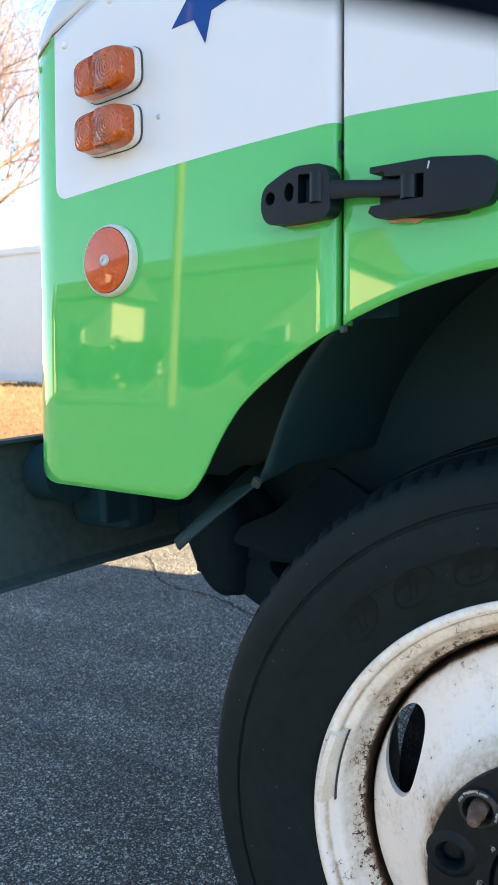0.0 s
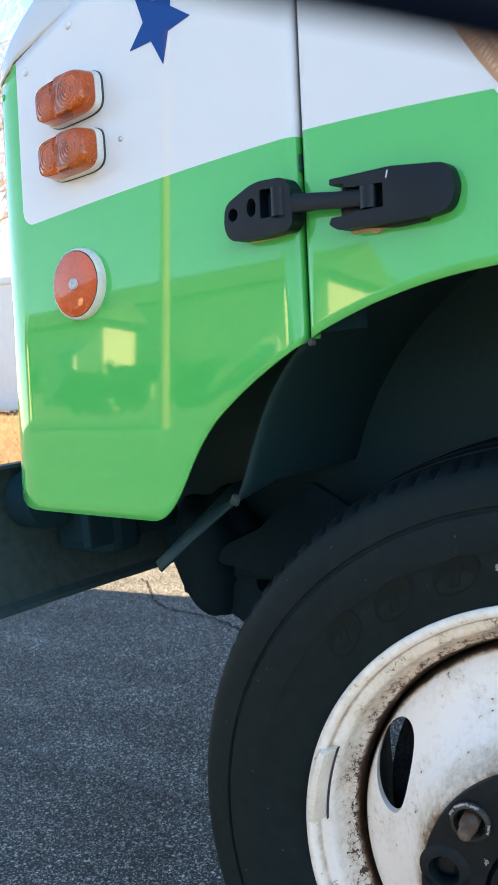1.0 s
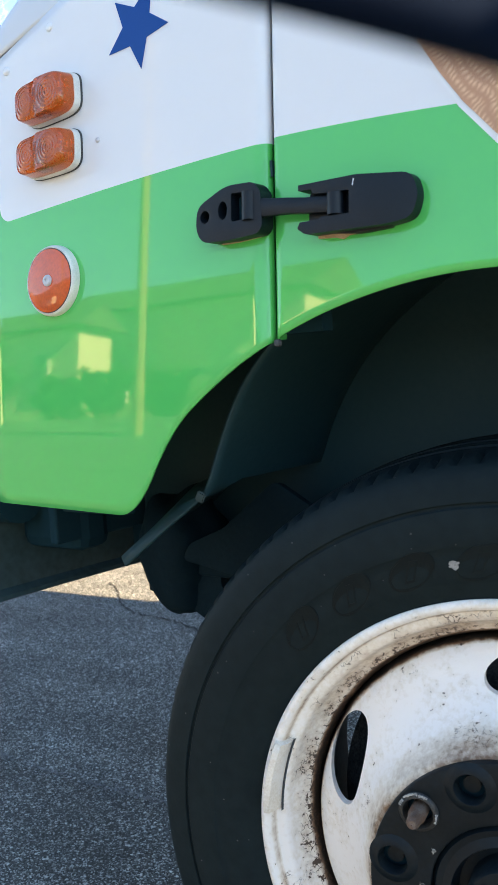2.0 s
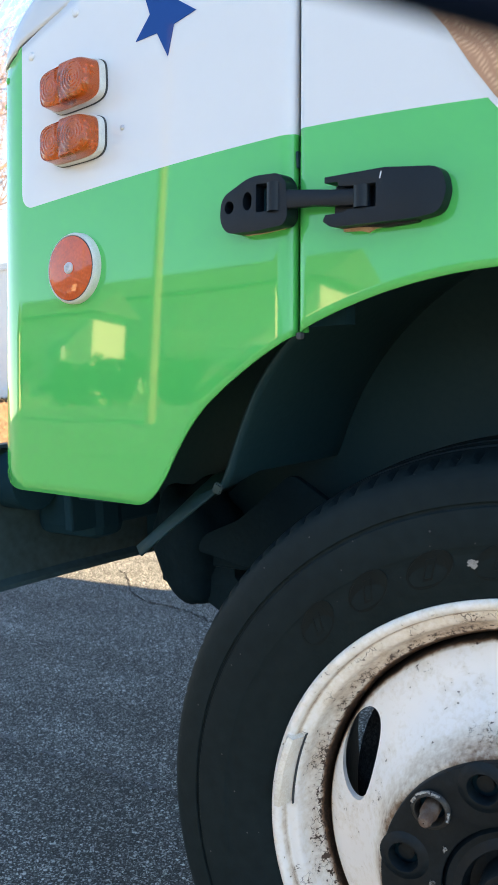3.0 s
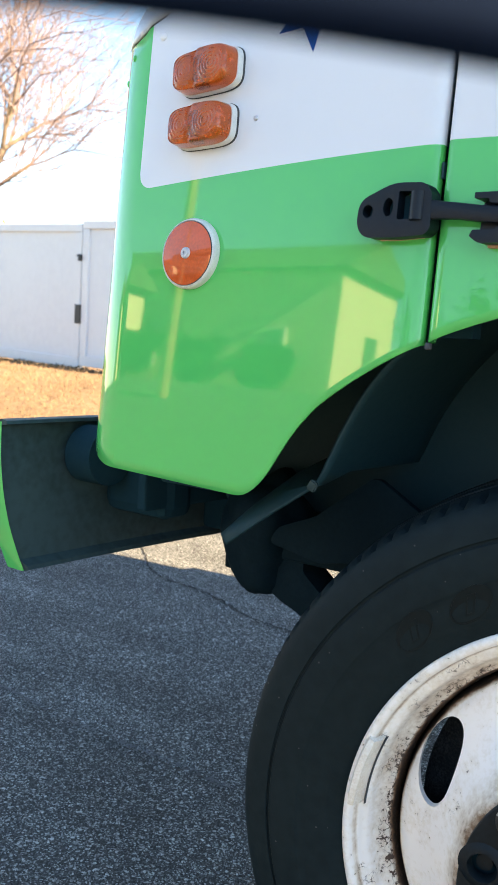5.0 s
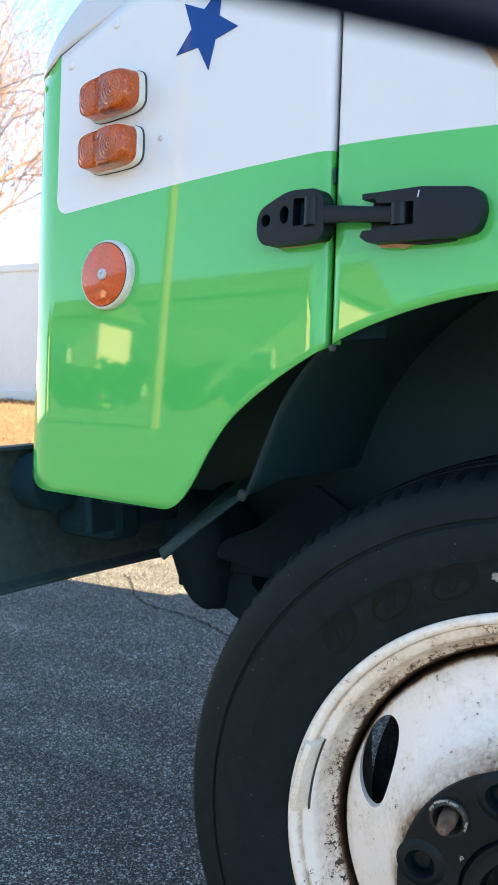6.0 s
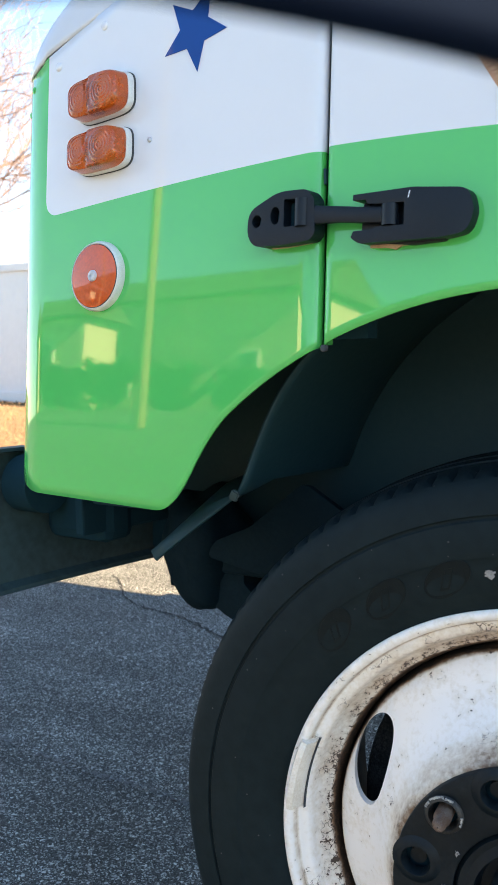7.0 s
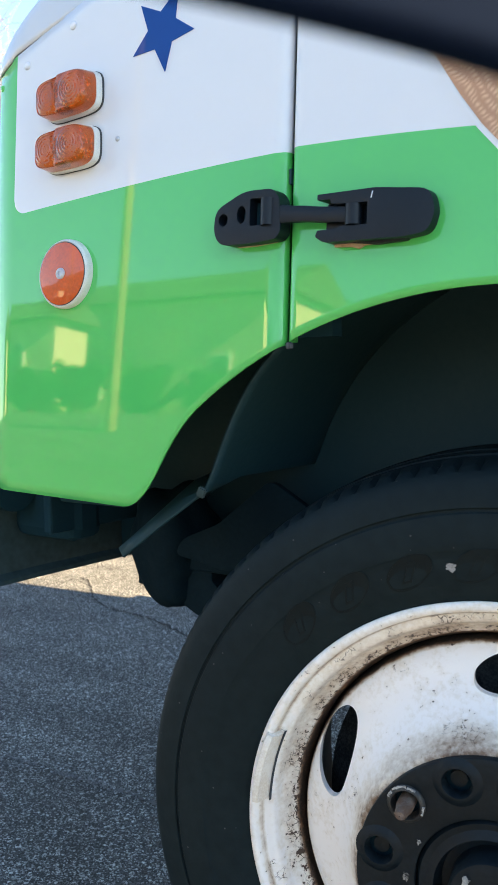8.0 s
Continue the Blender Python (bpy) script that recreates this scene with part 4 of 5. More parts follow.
# ---- wheel ----
STEER, CAMBER, FLANGE = -10.2, 2.3, 0.712
WHEEL_AT = Matrix.Translation((-0.2433, 0.7719, 0.4079)) @ Matrix.Rotation(radians(-STEER), 4, 'Z') @ Matrix.Rotation(radians(CAMBER), 4, 'X') @ Matrix.Translation((0, -FLANGE, 0))
tyre_prof = [(0.252, 0.735), (0.259, 0.722), (0.266, 0.7145), (0.274, 0.7100), (0.283, 0.7070), (0.286, 0.7058), (0.300, 0.7030), (0.318, 0.7020), (0.3195, 0.7012), (0.338, 0.7022), (0.3525, 0.7050), (0.3535, 0.7080), (0.3570, 0.7085), (0.3580, 0.7060), (0.371, 0.7085), (0.383, 0.7130), (0.3905, 0.7200), (0.3950, 0.7300), (0.3970, 0.7430), (0.3975, 0.750)]
groove = [(0.3985, 0.774), (0.390, 0.777), (0.390, 0.784), (0.3990, 0.787), (0.3995, 0.812), (0.390, 0.815), (0.390, 0.822), (0.3995, 0.825), (0.3990, 0.850), (0.390, 0.853), (0.390, 0.860), (0.3980, 0.863)]
tyre_prof += groove + [(0.3960, 0.905), (0.390, 0.92), (0.36, 0.935), (0.32, 0.938), (0.255, 0.925)]
wheel_profile = [(0.2545, 0.7230), (0.2580, 0.7150), (0.2640, 0.7125), (0.2668, 0.7140), (0.2672, 0.7115), (0.2640, 0.7090), (0.2600, 0.7092), (0.2570, 0.7125), (0.2550, 0.7190), (0.2528, 0.7222), (0.2480, 0.7235), (0.2440, 0.7255), (0.2415, 0.7300), (0.2390, 0.7370), (0.2340, 0.7440), (0.2270, 0.7510), (0.2225, 0.7590), (0.2205, 0.7680)]
disc_profile = [(0.2215, 0.7790), (0.2192, 0.7700), (0.2180, 0.7610), (0.2155, 0.7530), (0.2090, 0.7470), (0.2000, 0.7420), (0.1880, 0.7360), (0.1760, 0.7280), (0.1640, 0.7180), (0.1540, 0.7070), (0.1465, 0.6960), (0.1415, 0.6870), (0.1375, 0.6800), (0.1335, 0.6770), (0.1290, 0.6762), (0.1265, 0.6775), (0.1250, 0.6830)]


def fine(profile, n):
    """A profile made smooth by more points along it."""
    out = []
    for i in range(len(profile) - 1):
        p0, p1, p2, p3 = (Vector(profile[min(max(k, 0), len(profile) - 1)]) for k in (i - 1, i, i + 1, i + 2))
        for j in range(n):
            t = j / n
            out.append(tuple(0.5 * (2 * p1 + (p2 - p0) * t + (2 * p0 - 5 * p1 + 4 * p2 - p3) * t * t + (3 * p1 - p0 - 3 * p2 + p3) * t ** 3)))
    out.append(profile[-1])
    return out


HOLE_R, HOLE_T, HOLE_A = 0.1925, 0.0490, 0.0205


def wheel_disc():
    n = 320
    prof = fine(disc_profile, 7)
    verts, faces = lathe(prof, CX, CZ, n)
    rs, ys = [p[0] for p in reversed(prof)], [p[1] for p in reversed(prof)]
    def in_hole(v):
        """Nearest hand hole, and how far out of its oval a point lies (1 on the rim)."""
        r, a = math.hypot(v[0], v[2]), math.degrees(math.atan2(v[2], v[0]))
        best = None
        for h in range(5):
            off = (a - (155.0 - 70.5 * h) + 180) % 360 - 180
            w = radians(off) * HOLE_R / HOLE_T
            u = (r - HOLE_R + 0.0085 * w) / HOLE_A
            q = (abs(u) ** 2.1 + abs(w) ** 2.1) ** (1 / 2.1)
            if best is None or q < best[0]:
                best = (q, u, w, h)
        return best

    spots = [in_hole(v) for v in verts]
    cut = [f for f in faces if any(spots[i][0] < 1 for i in f)]
    faces = [f for f in faces if not any(spots[i][0] < 1 for i in f)]
    for k in {i for f in cut for i in f if spots[i][0] >= 1}:
        # the rim of the hole lies on its oval
        q, u, w, h = spots[k]
        u, w = u / q, w / q
        r2, a2 = HOLE_R - 0.0085 * w + u * HOLE_A, radians(155.0 - 70.5 * h) + w * HOLE_T / HOLE_R
        verts[k] = (r2 * math.cos(a2), float(np.interp(r2, rs, ys)), r2 * math.sin(a2))
    me = from_data("wheel_disc", verts, faces)
    bm = bmesh.new()
    bm.from_mesh(me)
    bmesh.ops.delete(bm, geom=[v for v in bm.verts if not v.link_faces], context='VERTS')
    rim = [e for e in bm.edges if len(e.link_faces) == 1 and all(0.16 < math.hypot(v.co.x - CX, v.co.z - CZ) < 0.2168 for v in e.verts)]
    ret = bmesh.ops.extrude_edge_only(bm, edges=rim)
    for v in ret["geom"]:
        if isinstance(v, bmesh.types.BMVert):
            v.co.y += 0.0085
    return bm


wheel = part("wheel", from_data("wheel", *lathe(fine(wheel_profile, 4), CX, CZ, 192)), WHEEL, truck, "worn white steel wheel with oval hand holes and rust stains", smooth=60)
wheel.matrix_basis = WHEEL_AT
part("wheel_disc", wheel_disc(), WHEEL, wheel, "white-painted steel disc with oval hand holes", smooth=40)
part("rim_barrel", from_data("rim_barrel", *lathe([(0.2203, 0.766), (0.2212, 0.78), (0.226, 0.84), (0.245, 0.92)], CX, CZ, 128)), HUB, wheel, "dark inner rim", smooth=40)


def tyre():
    n = 464
    verts, faces = lathe(fine(tyre_prof, 2), CX, CZ, n)
    out = []
    for i, (x, y, z) in enumerate(verts):
        dx, dz = x - CX, z - CZ
        r, a = math.hypot(dx, dz), math.atan2(dz, dx)
        if 0.3910 < r and y < 0.760 and i % n % 4 == 0:
            r -= 0.0045    # short slots cut into the shoulder
        z2 = CZ + r * math.sin(a)
        out.append((CX + r * math.cos(a), y, max(z2, -0.4060)))
    return from_data("tyre", out, faces)


ty = part("tyre", tyre(), RUBBER, wheel, "black worn rubber tyre with dusty sidewall", smooth=40)


# raised plain shapes on the sidewall where its lettering runs
def sidewall(a, r, h):
    prof = [(0.274, 0.7100), (0.286, 0.7058), (0.300, 0.7030), (0.3195, 0.7012), (0.338, 0.7022), (0.3525, 0.7050)]
    y = float(np.interp(r, [p[0] for p in prof], [p[1] for p in prof]))
    return Vector((CX + r * math.cos(a), y - h, CZ + r * math.sin(a)))


RAISED = material("raised_rubber", (0.00266, 0.00713, 0.00886), 0.5, vary=0.5, vary_scale=9, second=(0.00633, 0.0144, 0.0167), spec=0.15)
def lean(points):
    return [(a - (r - 0.3035) * 1.7, r) for a, r in points]


for k in range(5):
    mid = radians(131 - 12.4 * k)
    ring_o = lean(oval(mid, 0.3035, 0.076, 0.0175, 36))
    ring_i = lean(oval(mid, 0.3035, 0.071, 0.0160, 36))
    part("raised_oval", plate(ring_o, [ring_i], lambda a, r, h: sidewall(a, r, h), 0.0005), RAISED, ty)
    part("oval_field", plate(ring_i, [], lambda a, r, h: sidewall(a, r, h), 0.0002), RAISED, ty)
    part("raised_bar", plate(lean([(mid - 0.017, 0.2935), (mid + 0.017, 0.2935), (mid + 0.017, 0.3135), (mid - 0.017, 0.3135)]), [lean([(mid - 0.010, 0.2960), (mid + 0.010, 0.2960), (mid + 0.010, 0.3110), (mid - 0.010, 0.3110)])], lambda a, r, h: sidewall(a, r, h), 0.0005), RAISED, ty)
rng = random.Random(21)
blot = [(radians(98.4) + 0.020 * math.cos(t) * rng.uniform(0.5, 1.0), 0.3035 + 0.0062 * math.sin(t) * rng.uniform(0.5, 1.0)) for t in np.linspace(0, 2 * math.pi, 22)[:-1]]
part("scuff_mark", plate(blot, [], lambda a, r, h: sidewall(a, r, h + 0.0002), 0.0006), SCUFF, ty, "pale scuff on the sidewall")

# balance weight clipped on the flange
verts, faces = [], []
for i in range(25):
    a = radians(156.5 + 18 * i / 24)
    taper = min(1.0, 0.35 + 0.3 * min(i, 24 - i))
    for r, y in ((0.2635, 0.7085), (0.2605, 0.7005), (0.2550 - 0.001 * taper, 0.7010), (0.2500, 0.7120), (0.2480, 0.726), (0.2560, 0.728)):
        verts.append((CX + r * math.cos(a), y + (1 - taper) * 0.004, CZ + r * math.sin(a)))
for i in range(24):
    for j in range(5):
        k = i * 6 + j
        faces.append((k, k + 1, k + 7, k + 6))
faces += [tuple(range(6)), tuple(range(144, 150))]
part("balance_weight", from_data("balance_weight", verts, faces), WEIGHT, wheel, "cream-painted clip-on balance weight", smooth=40)
# dark strip that draws the weight's inner outline
verts, faces = [], []
for i in range(31):
    a = radians(155.6 + 19.8 * i / 30)
    w = 0.0011
    for q, y in ((0.2478 - w, 0.7242), (0.2478, 0.7205), (0.2488, 0.7225)):
        verts.append((CX + q * math.cos(a), y, CZ + q * math.sin(a)))
for i in range(30):
    for j in range(2):
        faces.append((i * 3 + j, i * 3 + j + 1, i * 3 + j + 4, i * 3 + j + 3))
part("weight_outline", from_data("weight_outline", verts, faces), GASKET, wheel, "dark outline along the weight", smooth=40)

# hub plate with its stud holes
LUG_R = 0.1110
holes = [oval(CX + LUG_R * math.cos(radians(137 - 30 * k)), CZ + LUG_R * math.sin(radians(137 - 30 * k)), 0.0135, 0.0135, 20) for k in range(12)]


def hub_place(a, b, h):
    return Vector((a, 0.676 - h, b))


hub = part("hub_plate", plate(oval(CX, CZ, 0.1325, 0.1325, 96), holes + [oval(CX, CZ, 0.074, 0.074, 48)], hub_place, 0.008, 0.002), HUB, wheel, "black painted hub plate", smooth=40)
part("hub_back", plate(oval(CX, CZ, 0.127, 0.127, 64), [], lambda a, b, h: Vector((a, 0.690 - h, b)), 0.006), CHASSIS, wheel)
for k in range(12):
    a = radians(137 - 30 * k)
    x, z = CX + LUG_R * math.cos(a), CZ + LUG_R * math.sin(a)
    verts, faces = lathe([(0.0122, 0.6760), (0.0128, 0.6672), (0.0145, 0.6640), (0.0170, 0.6642), (0.0205, 0.6662), (0.0240, 0.6682)] if k else [(0.0122, 0.6760), (0.0128, 0.6672), (0.0145, 0.6645), (0.0165, 0.6650), (0.0185, 0.6668), (0.0190, 0.6684)], x, z, 28)
    part("stud_seat", from_data("stud_seat", verts, faces), WORN if k == 0 else HUB, hub, "worn bare-metal stud seat" if k == 0 else "", smooth=50)
    if k == 0:
        verts, faces = lathe([(0.0082, 0.6820), (0.0082, 0.6600), (0.0066, 0.6570), (0.0064, 0.6500), (0.0058, 0.6465), (0.0040, 0.6440), (0.0005, 0.6435)], x, z, 24)
        part("stud", from_data("stud", verts, faces), RUST, hub, "rusty protruding wheel stud", smooth=40)
        for a0, a1, r0 in ((58, 84, 0.0180), (88, 132, 0.0185), (140, 160, 0.0178), (-25, 5, 0.0176)):
            ts = [radians(a0 + (a1 - a0) * i / 9) for i in range(10)]
            arc = [(x + r * math.cos(t), z + r * math.sin(t)) for t, r in [(t, r0 + rng.uniform(0, 0.0012)) for t in ts] + [(t, r0 - 0.0005 - rng.uniform(0, 0.0014)) for t in reversed(ts)]]
            part("paint_chip", plate(arc, [], lambda p, q, h: Vector((p, 0.6650 - h, q)), 0.0012), BARE, hub, "pale flaked paint")
    else:
        verts, faces = lathe([(0.0080, 0.6820), (0.0080, 0.6750), (0.0005, 0.6745)], x, z, 18)
        part("stud", from_data("stud", verts, faces), HUB, hub, smooth=40)
verts, faces = lathe([(0.074, 0.6760), (0.070, 0.6690), (0.064, 0.6700), (0.056, 0.6660), (0.053, 0.6720), (0.051, 0.6830), (0.042, 0.6840), (0.0415, 0.6600), (0.039, 0.6550), (0.030, 0.6530), (0.001, 0.6520)], CX, CZ, 64)
part("axle_cap", from_data("axle_cap", verts, faces), HUB, wheel, "black round axle cap", smooth=35)
for a0, r0, s in ((150, 0.080, 0.0028), (178, 0.082, 0.0045), (112, 0.126, 0.0022), (140, 0.030, 0.007)):
    a = radians(a0)
    x, z = CX + r0 * math.cos(a), CZ + r0 * math.sin(a)
    blot = [(x + s * math.cos(t) * rng.uniform(0.3, 1), z + 1.6 * s * math.sin(t) * rng.uniform(0.3, 1)) for t in np.linspace(0, 2 * math.pi, 14)[:-1]]
    part("paint_chip", plate(blot, [], lambda p, q, h: Vector((p, (0.652 if math.hypot(p - CX, q - CZ) < 0.04 else 0.6675) - h, q)), 0.0008), BARE, hub, "bare metal where paint flaked")


# ---- wheel housing and underside ----
def liner():
    """Arched inner liner with a flap that kicks forward at its lower end."""
    path = [(-0.239 + 0.386 * math.cos(radians(a)), 0.640 + 0.386 * math.sin(radians(a)), 0.0) for a in range(10, 162, 3)]
    path += [(-0.6085, 0.757, 0.0), (-0.640, 0.733, 0.004), (-0.672, 0.708, 0.010), (-0.700, 0.685, 0.018), (-0.716, 0.671, 0.024)]
    verts, faces = [], []
    ys = (0.785, 0.800, 0.86, 0.94, 1.02, 1.12)
    for k, (x, z, out) in enumerate(path):
        for j, y in enumerate(ys):
            wob = 0.004 * math.sin(k * 0.55) * (j < 2)
            fold = out * (1.0 if j < 2 else 0.4)
            verts.append((x - 0.02 * j * (out > 0), y - fold + wob, z + 0.012 * (j > 1) + 0.006 * j * (out > 0)))
    n = len(ys)
    for i in range(len(path) - 1):
        for j in range(n - 1):
            faces.append((i * n + j, i * n + j + 1, (i + 1) * n + j + 1, (i + 1) * n + j))
    return from_data("wheel_liner", verts, faces)


li = solid(part("wheel_liner", liner(), LINER, truck, "dark grey plastic wheel-arch liner with a bent lip", smooth=50), 0.004)
bm = bmesh.new()
for v, m in ((0, Matrix.Translation((-0.610, 0.784, 0.754)) @ Euler((0.2, 0.5, 0.3)).to_matrix().to_4x4()),):
    bmesh.ops.create_cube(bm, size=1.0, matrix=m @ Matrix.Diagonal((0.011, 0.006, 0.013, 1)))
bmesh.ops.bevel(bm, geom=list(bm.edges), offset=0.0015, segments=2, affect='EDGES')
part("clip", bm, BUMPER, li, "small grey clip on the liner lip")
bm = box(bmesh.new(), -0.74, 0.75, 1.12, 1.15, 0.62, 1.10)
part("inner_wall", bm, LINER, truck)
bm = box(bmesh.new(), -1.09, 6.0, 1.151, 1.23, 0.58, 0.78, 0.008)
part("frame_rail", bm, CHASSIS, truck, "dark steel frame rail")
bm = box(bmesh.new(), -1.09, 6.0, 2.27, 2.35, 0.58, 0.78, 0.008)
part("frame_rail", bm, CHASSIS, truck, "dark steel frame rail")
bm = box(bmesh.new(), -0.955, 0.75, 1.045, 1.10, 0.66, 1.28, 0.01)
part("inner_panel", bm, LINER, truck)
bm = box(bmesh.new(), -0.972, -0.955, 0.86, 2.6, 0.66, 1.28, 0.004)
part("front_wall", bm, CHASSIS, truck)


END_Y, END_CUT, END_Z = 0.707, 0.050, 0.745


def bumper_end(z):
    """Where the bumper ends, its lower corner rounded off."""
    return END_Y + END_CUT * max(0.0, (END_Z - z) / (END_Z - 0.556)) ** 1.8


def bumper():
    """Steel front bumper: a tall pressed plate with lips, its end cut with a round lower corner."""
    prof = [(-1.105, 0.786), (-1.098, 0.789), (-1.085, 0.787), (-1.083, 0.782), (-1.100, 0.779), (-1.102, 0.74), (-1.102, 0.70), (-1.103, 0.66), (-1.104, 0.62), (-1.103, 0.595), (-1.102, 0.575), (-1.088, 0.567), (-1.086, 0.561), (-1.10, 0.556), (-1.118, 0.560), (-1.128, 0.60), (-1.130, 0.66), (-1.130, 0.70), (-1.127, 0.74), (-1.122, 0.775)]
    ys = [0.0, 0.005, 0.06, 0.14, 0.24, 0.39, 0.65, 1.2, 1.75, 2.05]
    verts, faces, n = [], [], len(prof)
    for k, d in enumerate(ys):
        for x, z in prof:
            y = END_Y + d + (bumper_end(z) - END_Y) * max(0.0, 1 - d / 0.65)
            verts.append((x, y, z + 0.012 * max(0.8 - y, 0) - 0.004 * math.sin(y * 5)))
    for i in range(len(ys) - 1):
        for j in range(n):
            faces.append((i * n + j, i * n + (j + 1) % n, (i + 1) * n + (j + 1) % n, (i + 1) * n + j))
    faces += [tuple(range(n)), tuple(range((len(ys) - 1) * n, len(ys) * n))]
    return from_data("bumper", verts, faces)


def bumper_shell():
    """Green wrapped lip round the bumper's end."""
    verts, faces = [], []
    zs = np.linspace(0.558, 0.785, 26)
    for z in zs:
        y = bumper_end(z)
        zz = z + 0.012 * max(0.8 - y, 0) - 0.004 * math.sin(y * 5)
        t = 0.0050 - 0.0042 * min(1.0, max(0.0, (z - 0.63) / 0.08))
        verts += [(-1.098, y - 0.001, zz), (-1.096, y - t * 0.5, zz), (-1.100, y - t, zz), (-1.132, y - t, zz), (-1.133, y - 0.001, zz)]
    for i in range(len(zs) - 1):
        for j in range(5):
            faces.append((i * 5 + j, i * 5 + (j + 1) % 5, (i + 1) * 5 + (j + 1) % 5, (i + 1) * 5 + j))
    faces += [tuple(range(5)), tuple(range(len(verts) - 5, len(verts)))]
    return from_data("shell", verts, faces)


bump = part("bumper", bumper(), BUMPER, truck, "dark steel front bumper seen from behind", smooth=40)
part("shell", bumper_shell(), GREEN, bump, "green wrapped edge", smooth=50)
bm = bmesh.new()
box(bm, -1.09, -0.95, 0.90, 0.97, 0.64, 0.76, 0.02)
part("bumper_bracket", bm, CHASSIS, bump)
vv, ff = [], []
tube(vv, ff, Vector((-1.085, 0.86, 0.735)), Vector((-1.03, 0.86, 0.735)), 0.045, 0.045, 24)
ff.append(tuple(range(24, 48)))
part("tow_eye", from_data("tow_eye", vv, ff), CHASSIS, bump, "dark round bracket behind the bumper", smooth=40)
bm = box(bmesh.new(), -0.86, -0.74, 0.79, 0.81, 0.725, 0.74, 0.004)
part("under_bracket", bm, CHASSIS, truck)


def knuckle():
    """Lumpy steering and spring parts hanging under the front axle."""
    bm = bmesh.new()
    bmesh.ops.create_uvsphere(bm, u_segments=36, v_segments=24, radius=1.0, matrix=Matrix.Translation((-0.826, 1.0, 0.640)) @ Matrix.Diagonal((0.070, 0.068, 0.090, 1)))
    for v in bm.verts:
        v.co += (v.co - Vector((-0.835, 1.0, 0.645))) * 0.22 * noise.noise(v.co * 22)
    box(bm, -0.902, -0.886, 0.99, 1.012, 0.566, 0.60, 0.004)
    return bm


skirt = rounded([(-0.612, 0.752), (-0.700, 0.686), (-0.765, 0.660), (-0.775, 0.636), (-0.740, 0.628), (-0.690, 0.622), (-0.540, 0.650), (-0.500, 0.690)], [0.01, 0.01, 0.012, 0.01, 0.006, 0.006, 0.01, 0.02], 3)
part("liner_skirt", plate(skirt, [], lambda a, b, h: Vector((a, 0.945 - h + 0.010 * noise.noise((a * 18, b * 18, 0.0)), b)), 0.010, 0.002), GREASE, li, "dark dirty skirt hanging under the liner", smooth=50)
part("spring_shackle", knuckle(), GREASE, truck, "dirty dark spring hanger", smooth=60)
bm = box(bmesh.new(), -0.83, -0.12, 0.965, 1.035, 0.606, 0.655, 0.006)
part("leaf_spring", bm, GREASE, truck, "dark steel leaf spring")
outer = rounded([(-0.870, 0.660), (-0.868, 0.575), (-0.843, 0.557), (-0.800, 0.554), (-0.775, 0.541), (-0.752, 0.533), (-0.690, 0.503), (-0.655, 0.518), (-0.700, 0.560), (-0.741, 0.593), (-0.741, 0.660)], [0.01, 0.012, 0.01, 0.006, 0.004, 0.004, 0.01, 0.01, 0.004, 0.004, 0.01], 3)
part("spring_clamp", plate(outer, [], lambda a, b, h: Vector((a, 1.028 - h, b)), 0.056, 0.006), GREASE, truck, "greasy dark spring clamp and strut", smooth=40)
vv, ff = [], []
tube(vv, ff, Vector((HUB_X, 0.95, HUB_Z)), Vector((HUB_X, 2.6, HUB_Z)), 0.055, 0.055, 20)
part("axle", from_data("axle", vv, ff), CHASSIS, truck, smooth=40)
verts, faces = lathe([(0.05, 0.80), (0.195, 0.808), (0.208, 0.815), (0.210, 0.885), (0.05, 0.90)], 0, 0, 64)
part("brake_drum", from_data("brake_drum", verts, faces), DRUM, wheel, smooth=40)
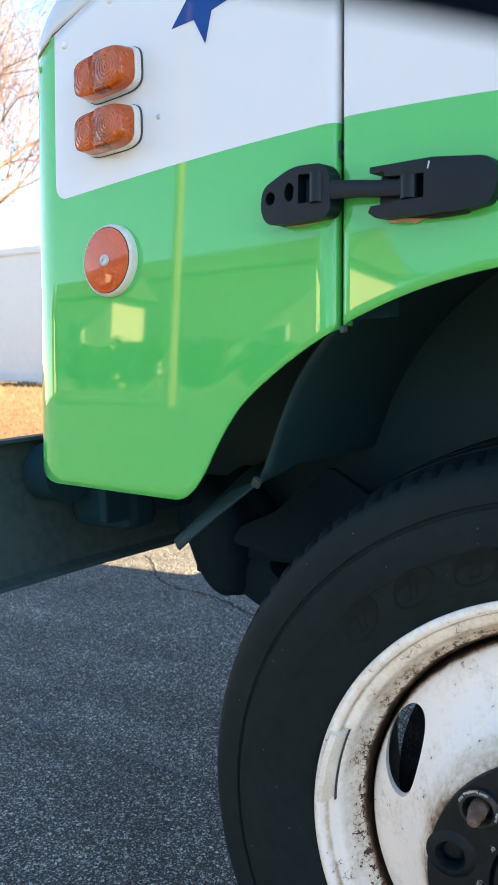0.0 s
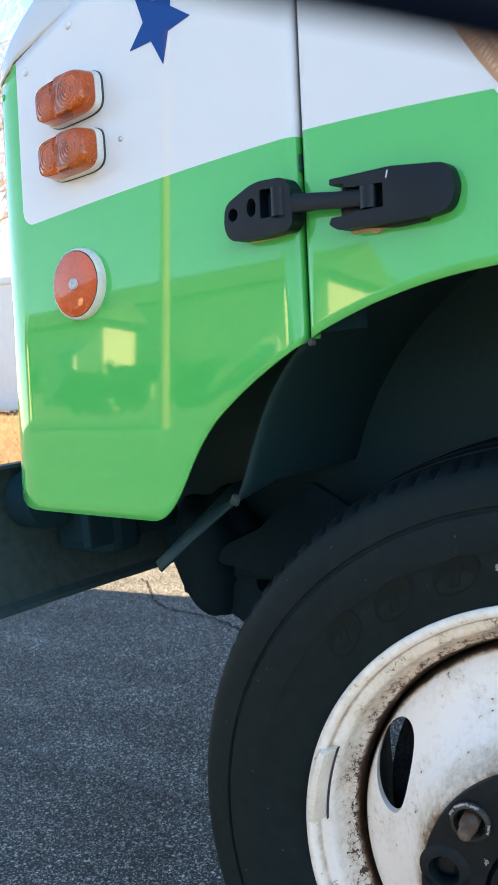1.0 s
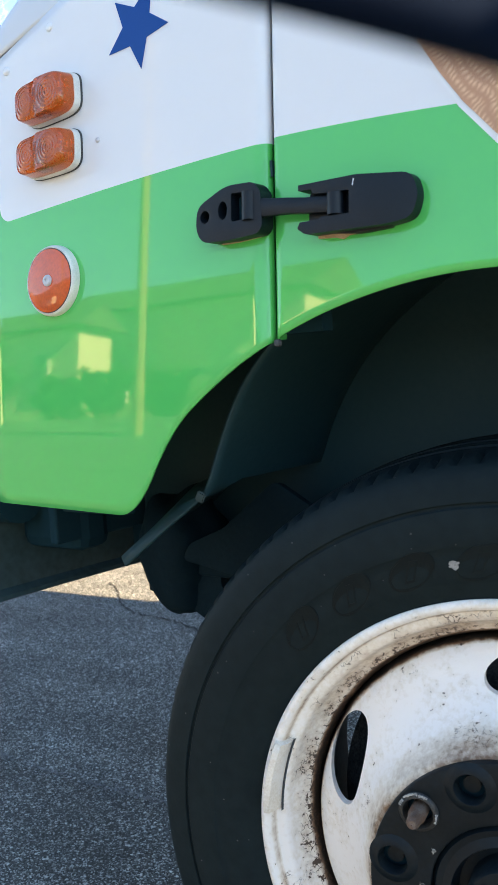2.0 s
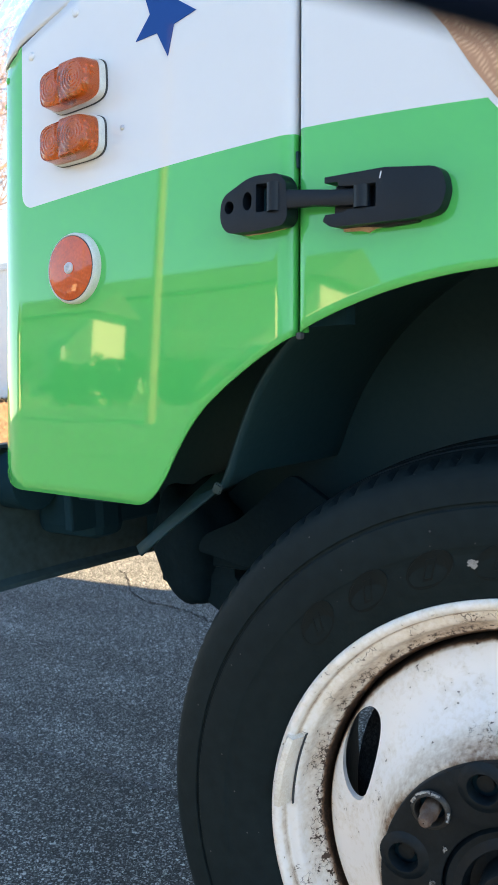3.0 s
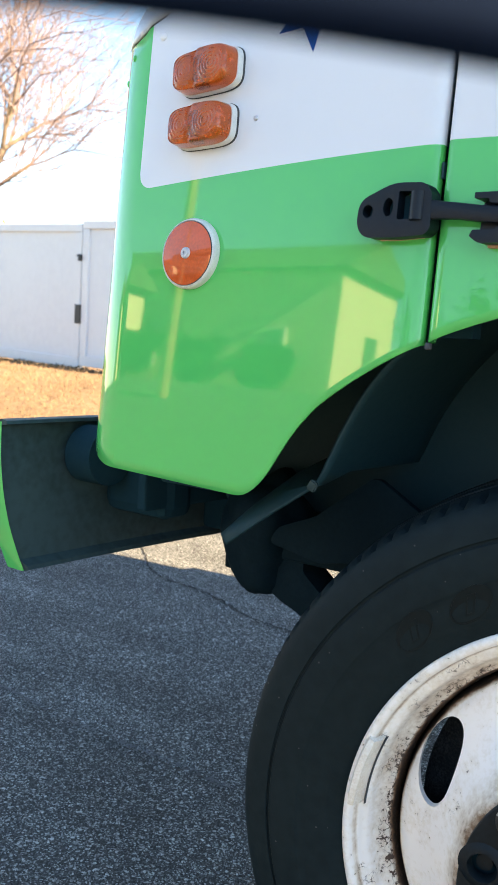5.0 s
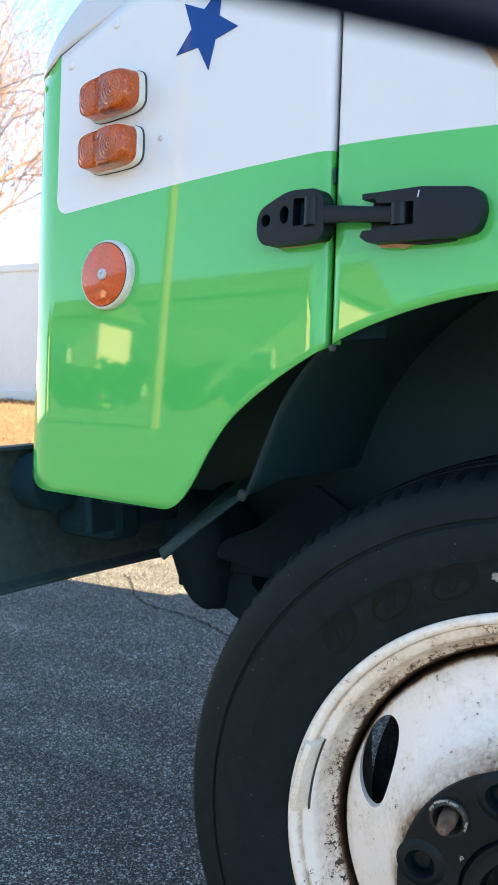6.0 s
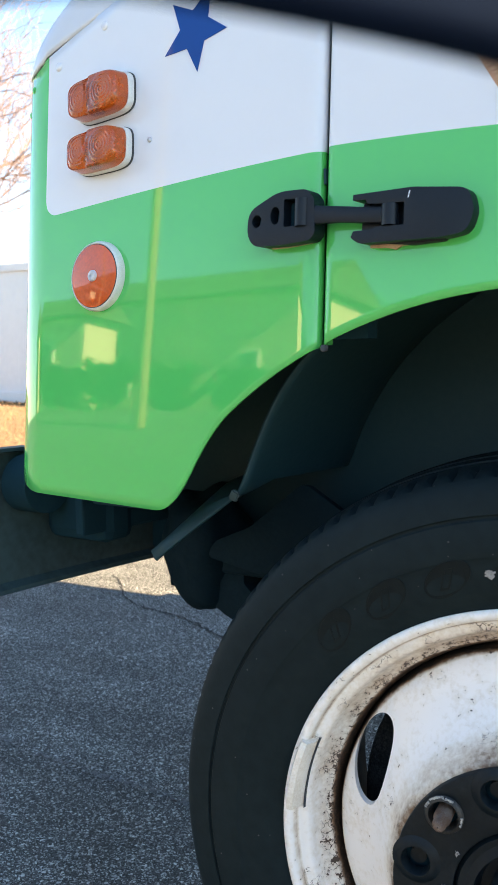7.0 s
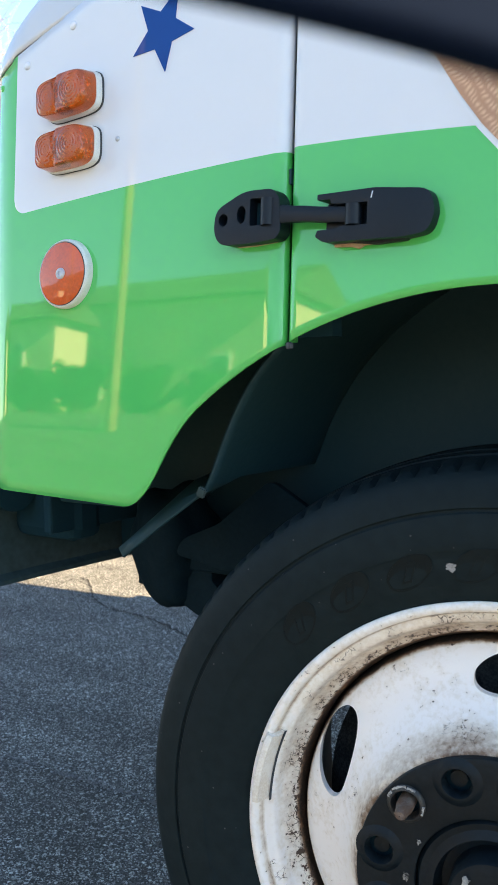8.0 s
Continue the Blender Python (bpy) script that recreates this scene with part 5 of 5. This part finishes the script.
# the other wheels carry the truck
far_prof = [(0.02, 2.66), (0.26, 2.66), (0.27, 2.68), (0.39, 2.67), (0.408, 2.64), (0.408, 2.47), (0.39, 2.45), (0.02, 2.47)]
for x0 in (HUB_X, 4.3):
    verts, faces = lathe(far_prof, x0, HUB_Z, 64)
    part("far_wheel", from_data("far_wheel", [(x, y, max(z, 0.0)) for x, y, z in verts], faces), RUBBER, truck, "black rubber tyre", smooth=40)
verts, faces = lathe([(r, y - 1.75) for r, y in far_prof], 4.3, HUB_Z, 64)
part("rear_wheel", from_data("rear_wheel", [(x, y, max(z, 0.0)) for x, y, z in verts], faces), RUBBER, truck, "black rubber tyre", smooth=40)

# ---- dark edge of a car window close above the camera ----
rig = thing("black_frame", (0.30, -0.62, 0), "matt black curved edge of a car window, held by an added post", "frame")
EDGE_AT, EDGE_ALONG, EDGE_IN = Vector((-0.0400, 0.0527, 0.8946)), Vector((0.7828, 0.6222, 0)), Vector((-0.6222, 0.7828, 0))


def edge_height(u):
    """Height of the frame's lower edge along it: two gentle curves that run into each other."""
    w = 10 * min(max(u, -0.115), 0.070)
    left = 0.02358 + w * (-0.02534 + w * -0.01066)
    right = 0.03489 + w * (-0.01885 + w * (-0.01381 + w * 0.00288))
    k = min(max((w + 0.60) / 0.45, 0.0), 1.0)
    k = k * k * (3 - 2 * k)
    return left * (1 - k) + right * k - 0.30 * max(u - 0.070, 0.0) - 0.10 * min(u + 0.115, 0.0)


verts, faces = [], []
us = np.linspace(-0.17, 0.12, 70)
section = [(0.0, 0.0), (0.0025, 0.001), (0.0035, 0.004), (0.0035, 0.050), (-0.0035, 0.050), (-0.0035, 0.004), (-0.0025, 0.001)]
for u in us:
    for d, up in section:
        verts.append(EDGE_AT + EDGE_ALONG * float(u) + EDGE_IN * d + Vector((0, 0, edge_height(float(u)) + up)))
n = len(section)
for i in range(len(us) - 1):
    for j in range(n):
        faces.append((i * n + j, i * n + (j + 1) % n, (i + 1) * n + (j + 1) % n, (i + 1) * n + j))
faces += [tuple(range(n)), tuple(range((len(us) - 1) * n, len(us) * n))]
part("edge", from_data("edge", verts, faces), TRIM, rig, "black rounded edge", smooth=50)
# arm and post are added out of view, only to hold the edge
tip = EDGE_AT + EDGE_ALONG * 0.118 + Vector((0, 0, edge_height(0.118) + 0.045))
vv, ff = [], []
tube(vv, ff, tip, Vector((0.30, -0.62, 0.97)), 0.006, 0.010, 14)
part("arm", from_data("arm", vv, ff), TRIM, rig, smooth=50)
vv, ff = [], []
tube(vv, ff, Vector((0.30, -0.62, 0.0)), Vector((0.30, -0.62, 0.98)), 0.014, 0.012, 14)
part("post", from_data("post", vv, ff), TRIM, rig, smooth=50)
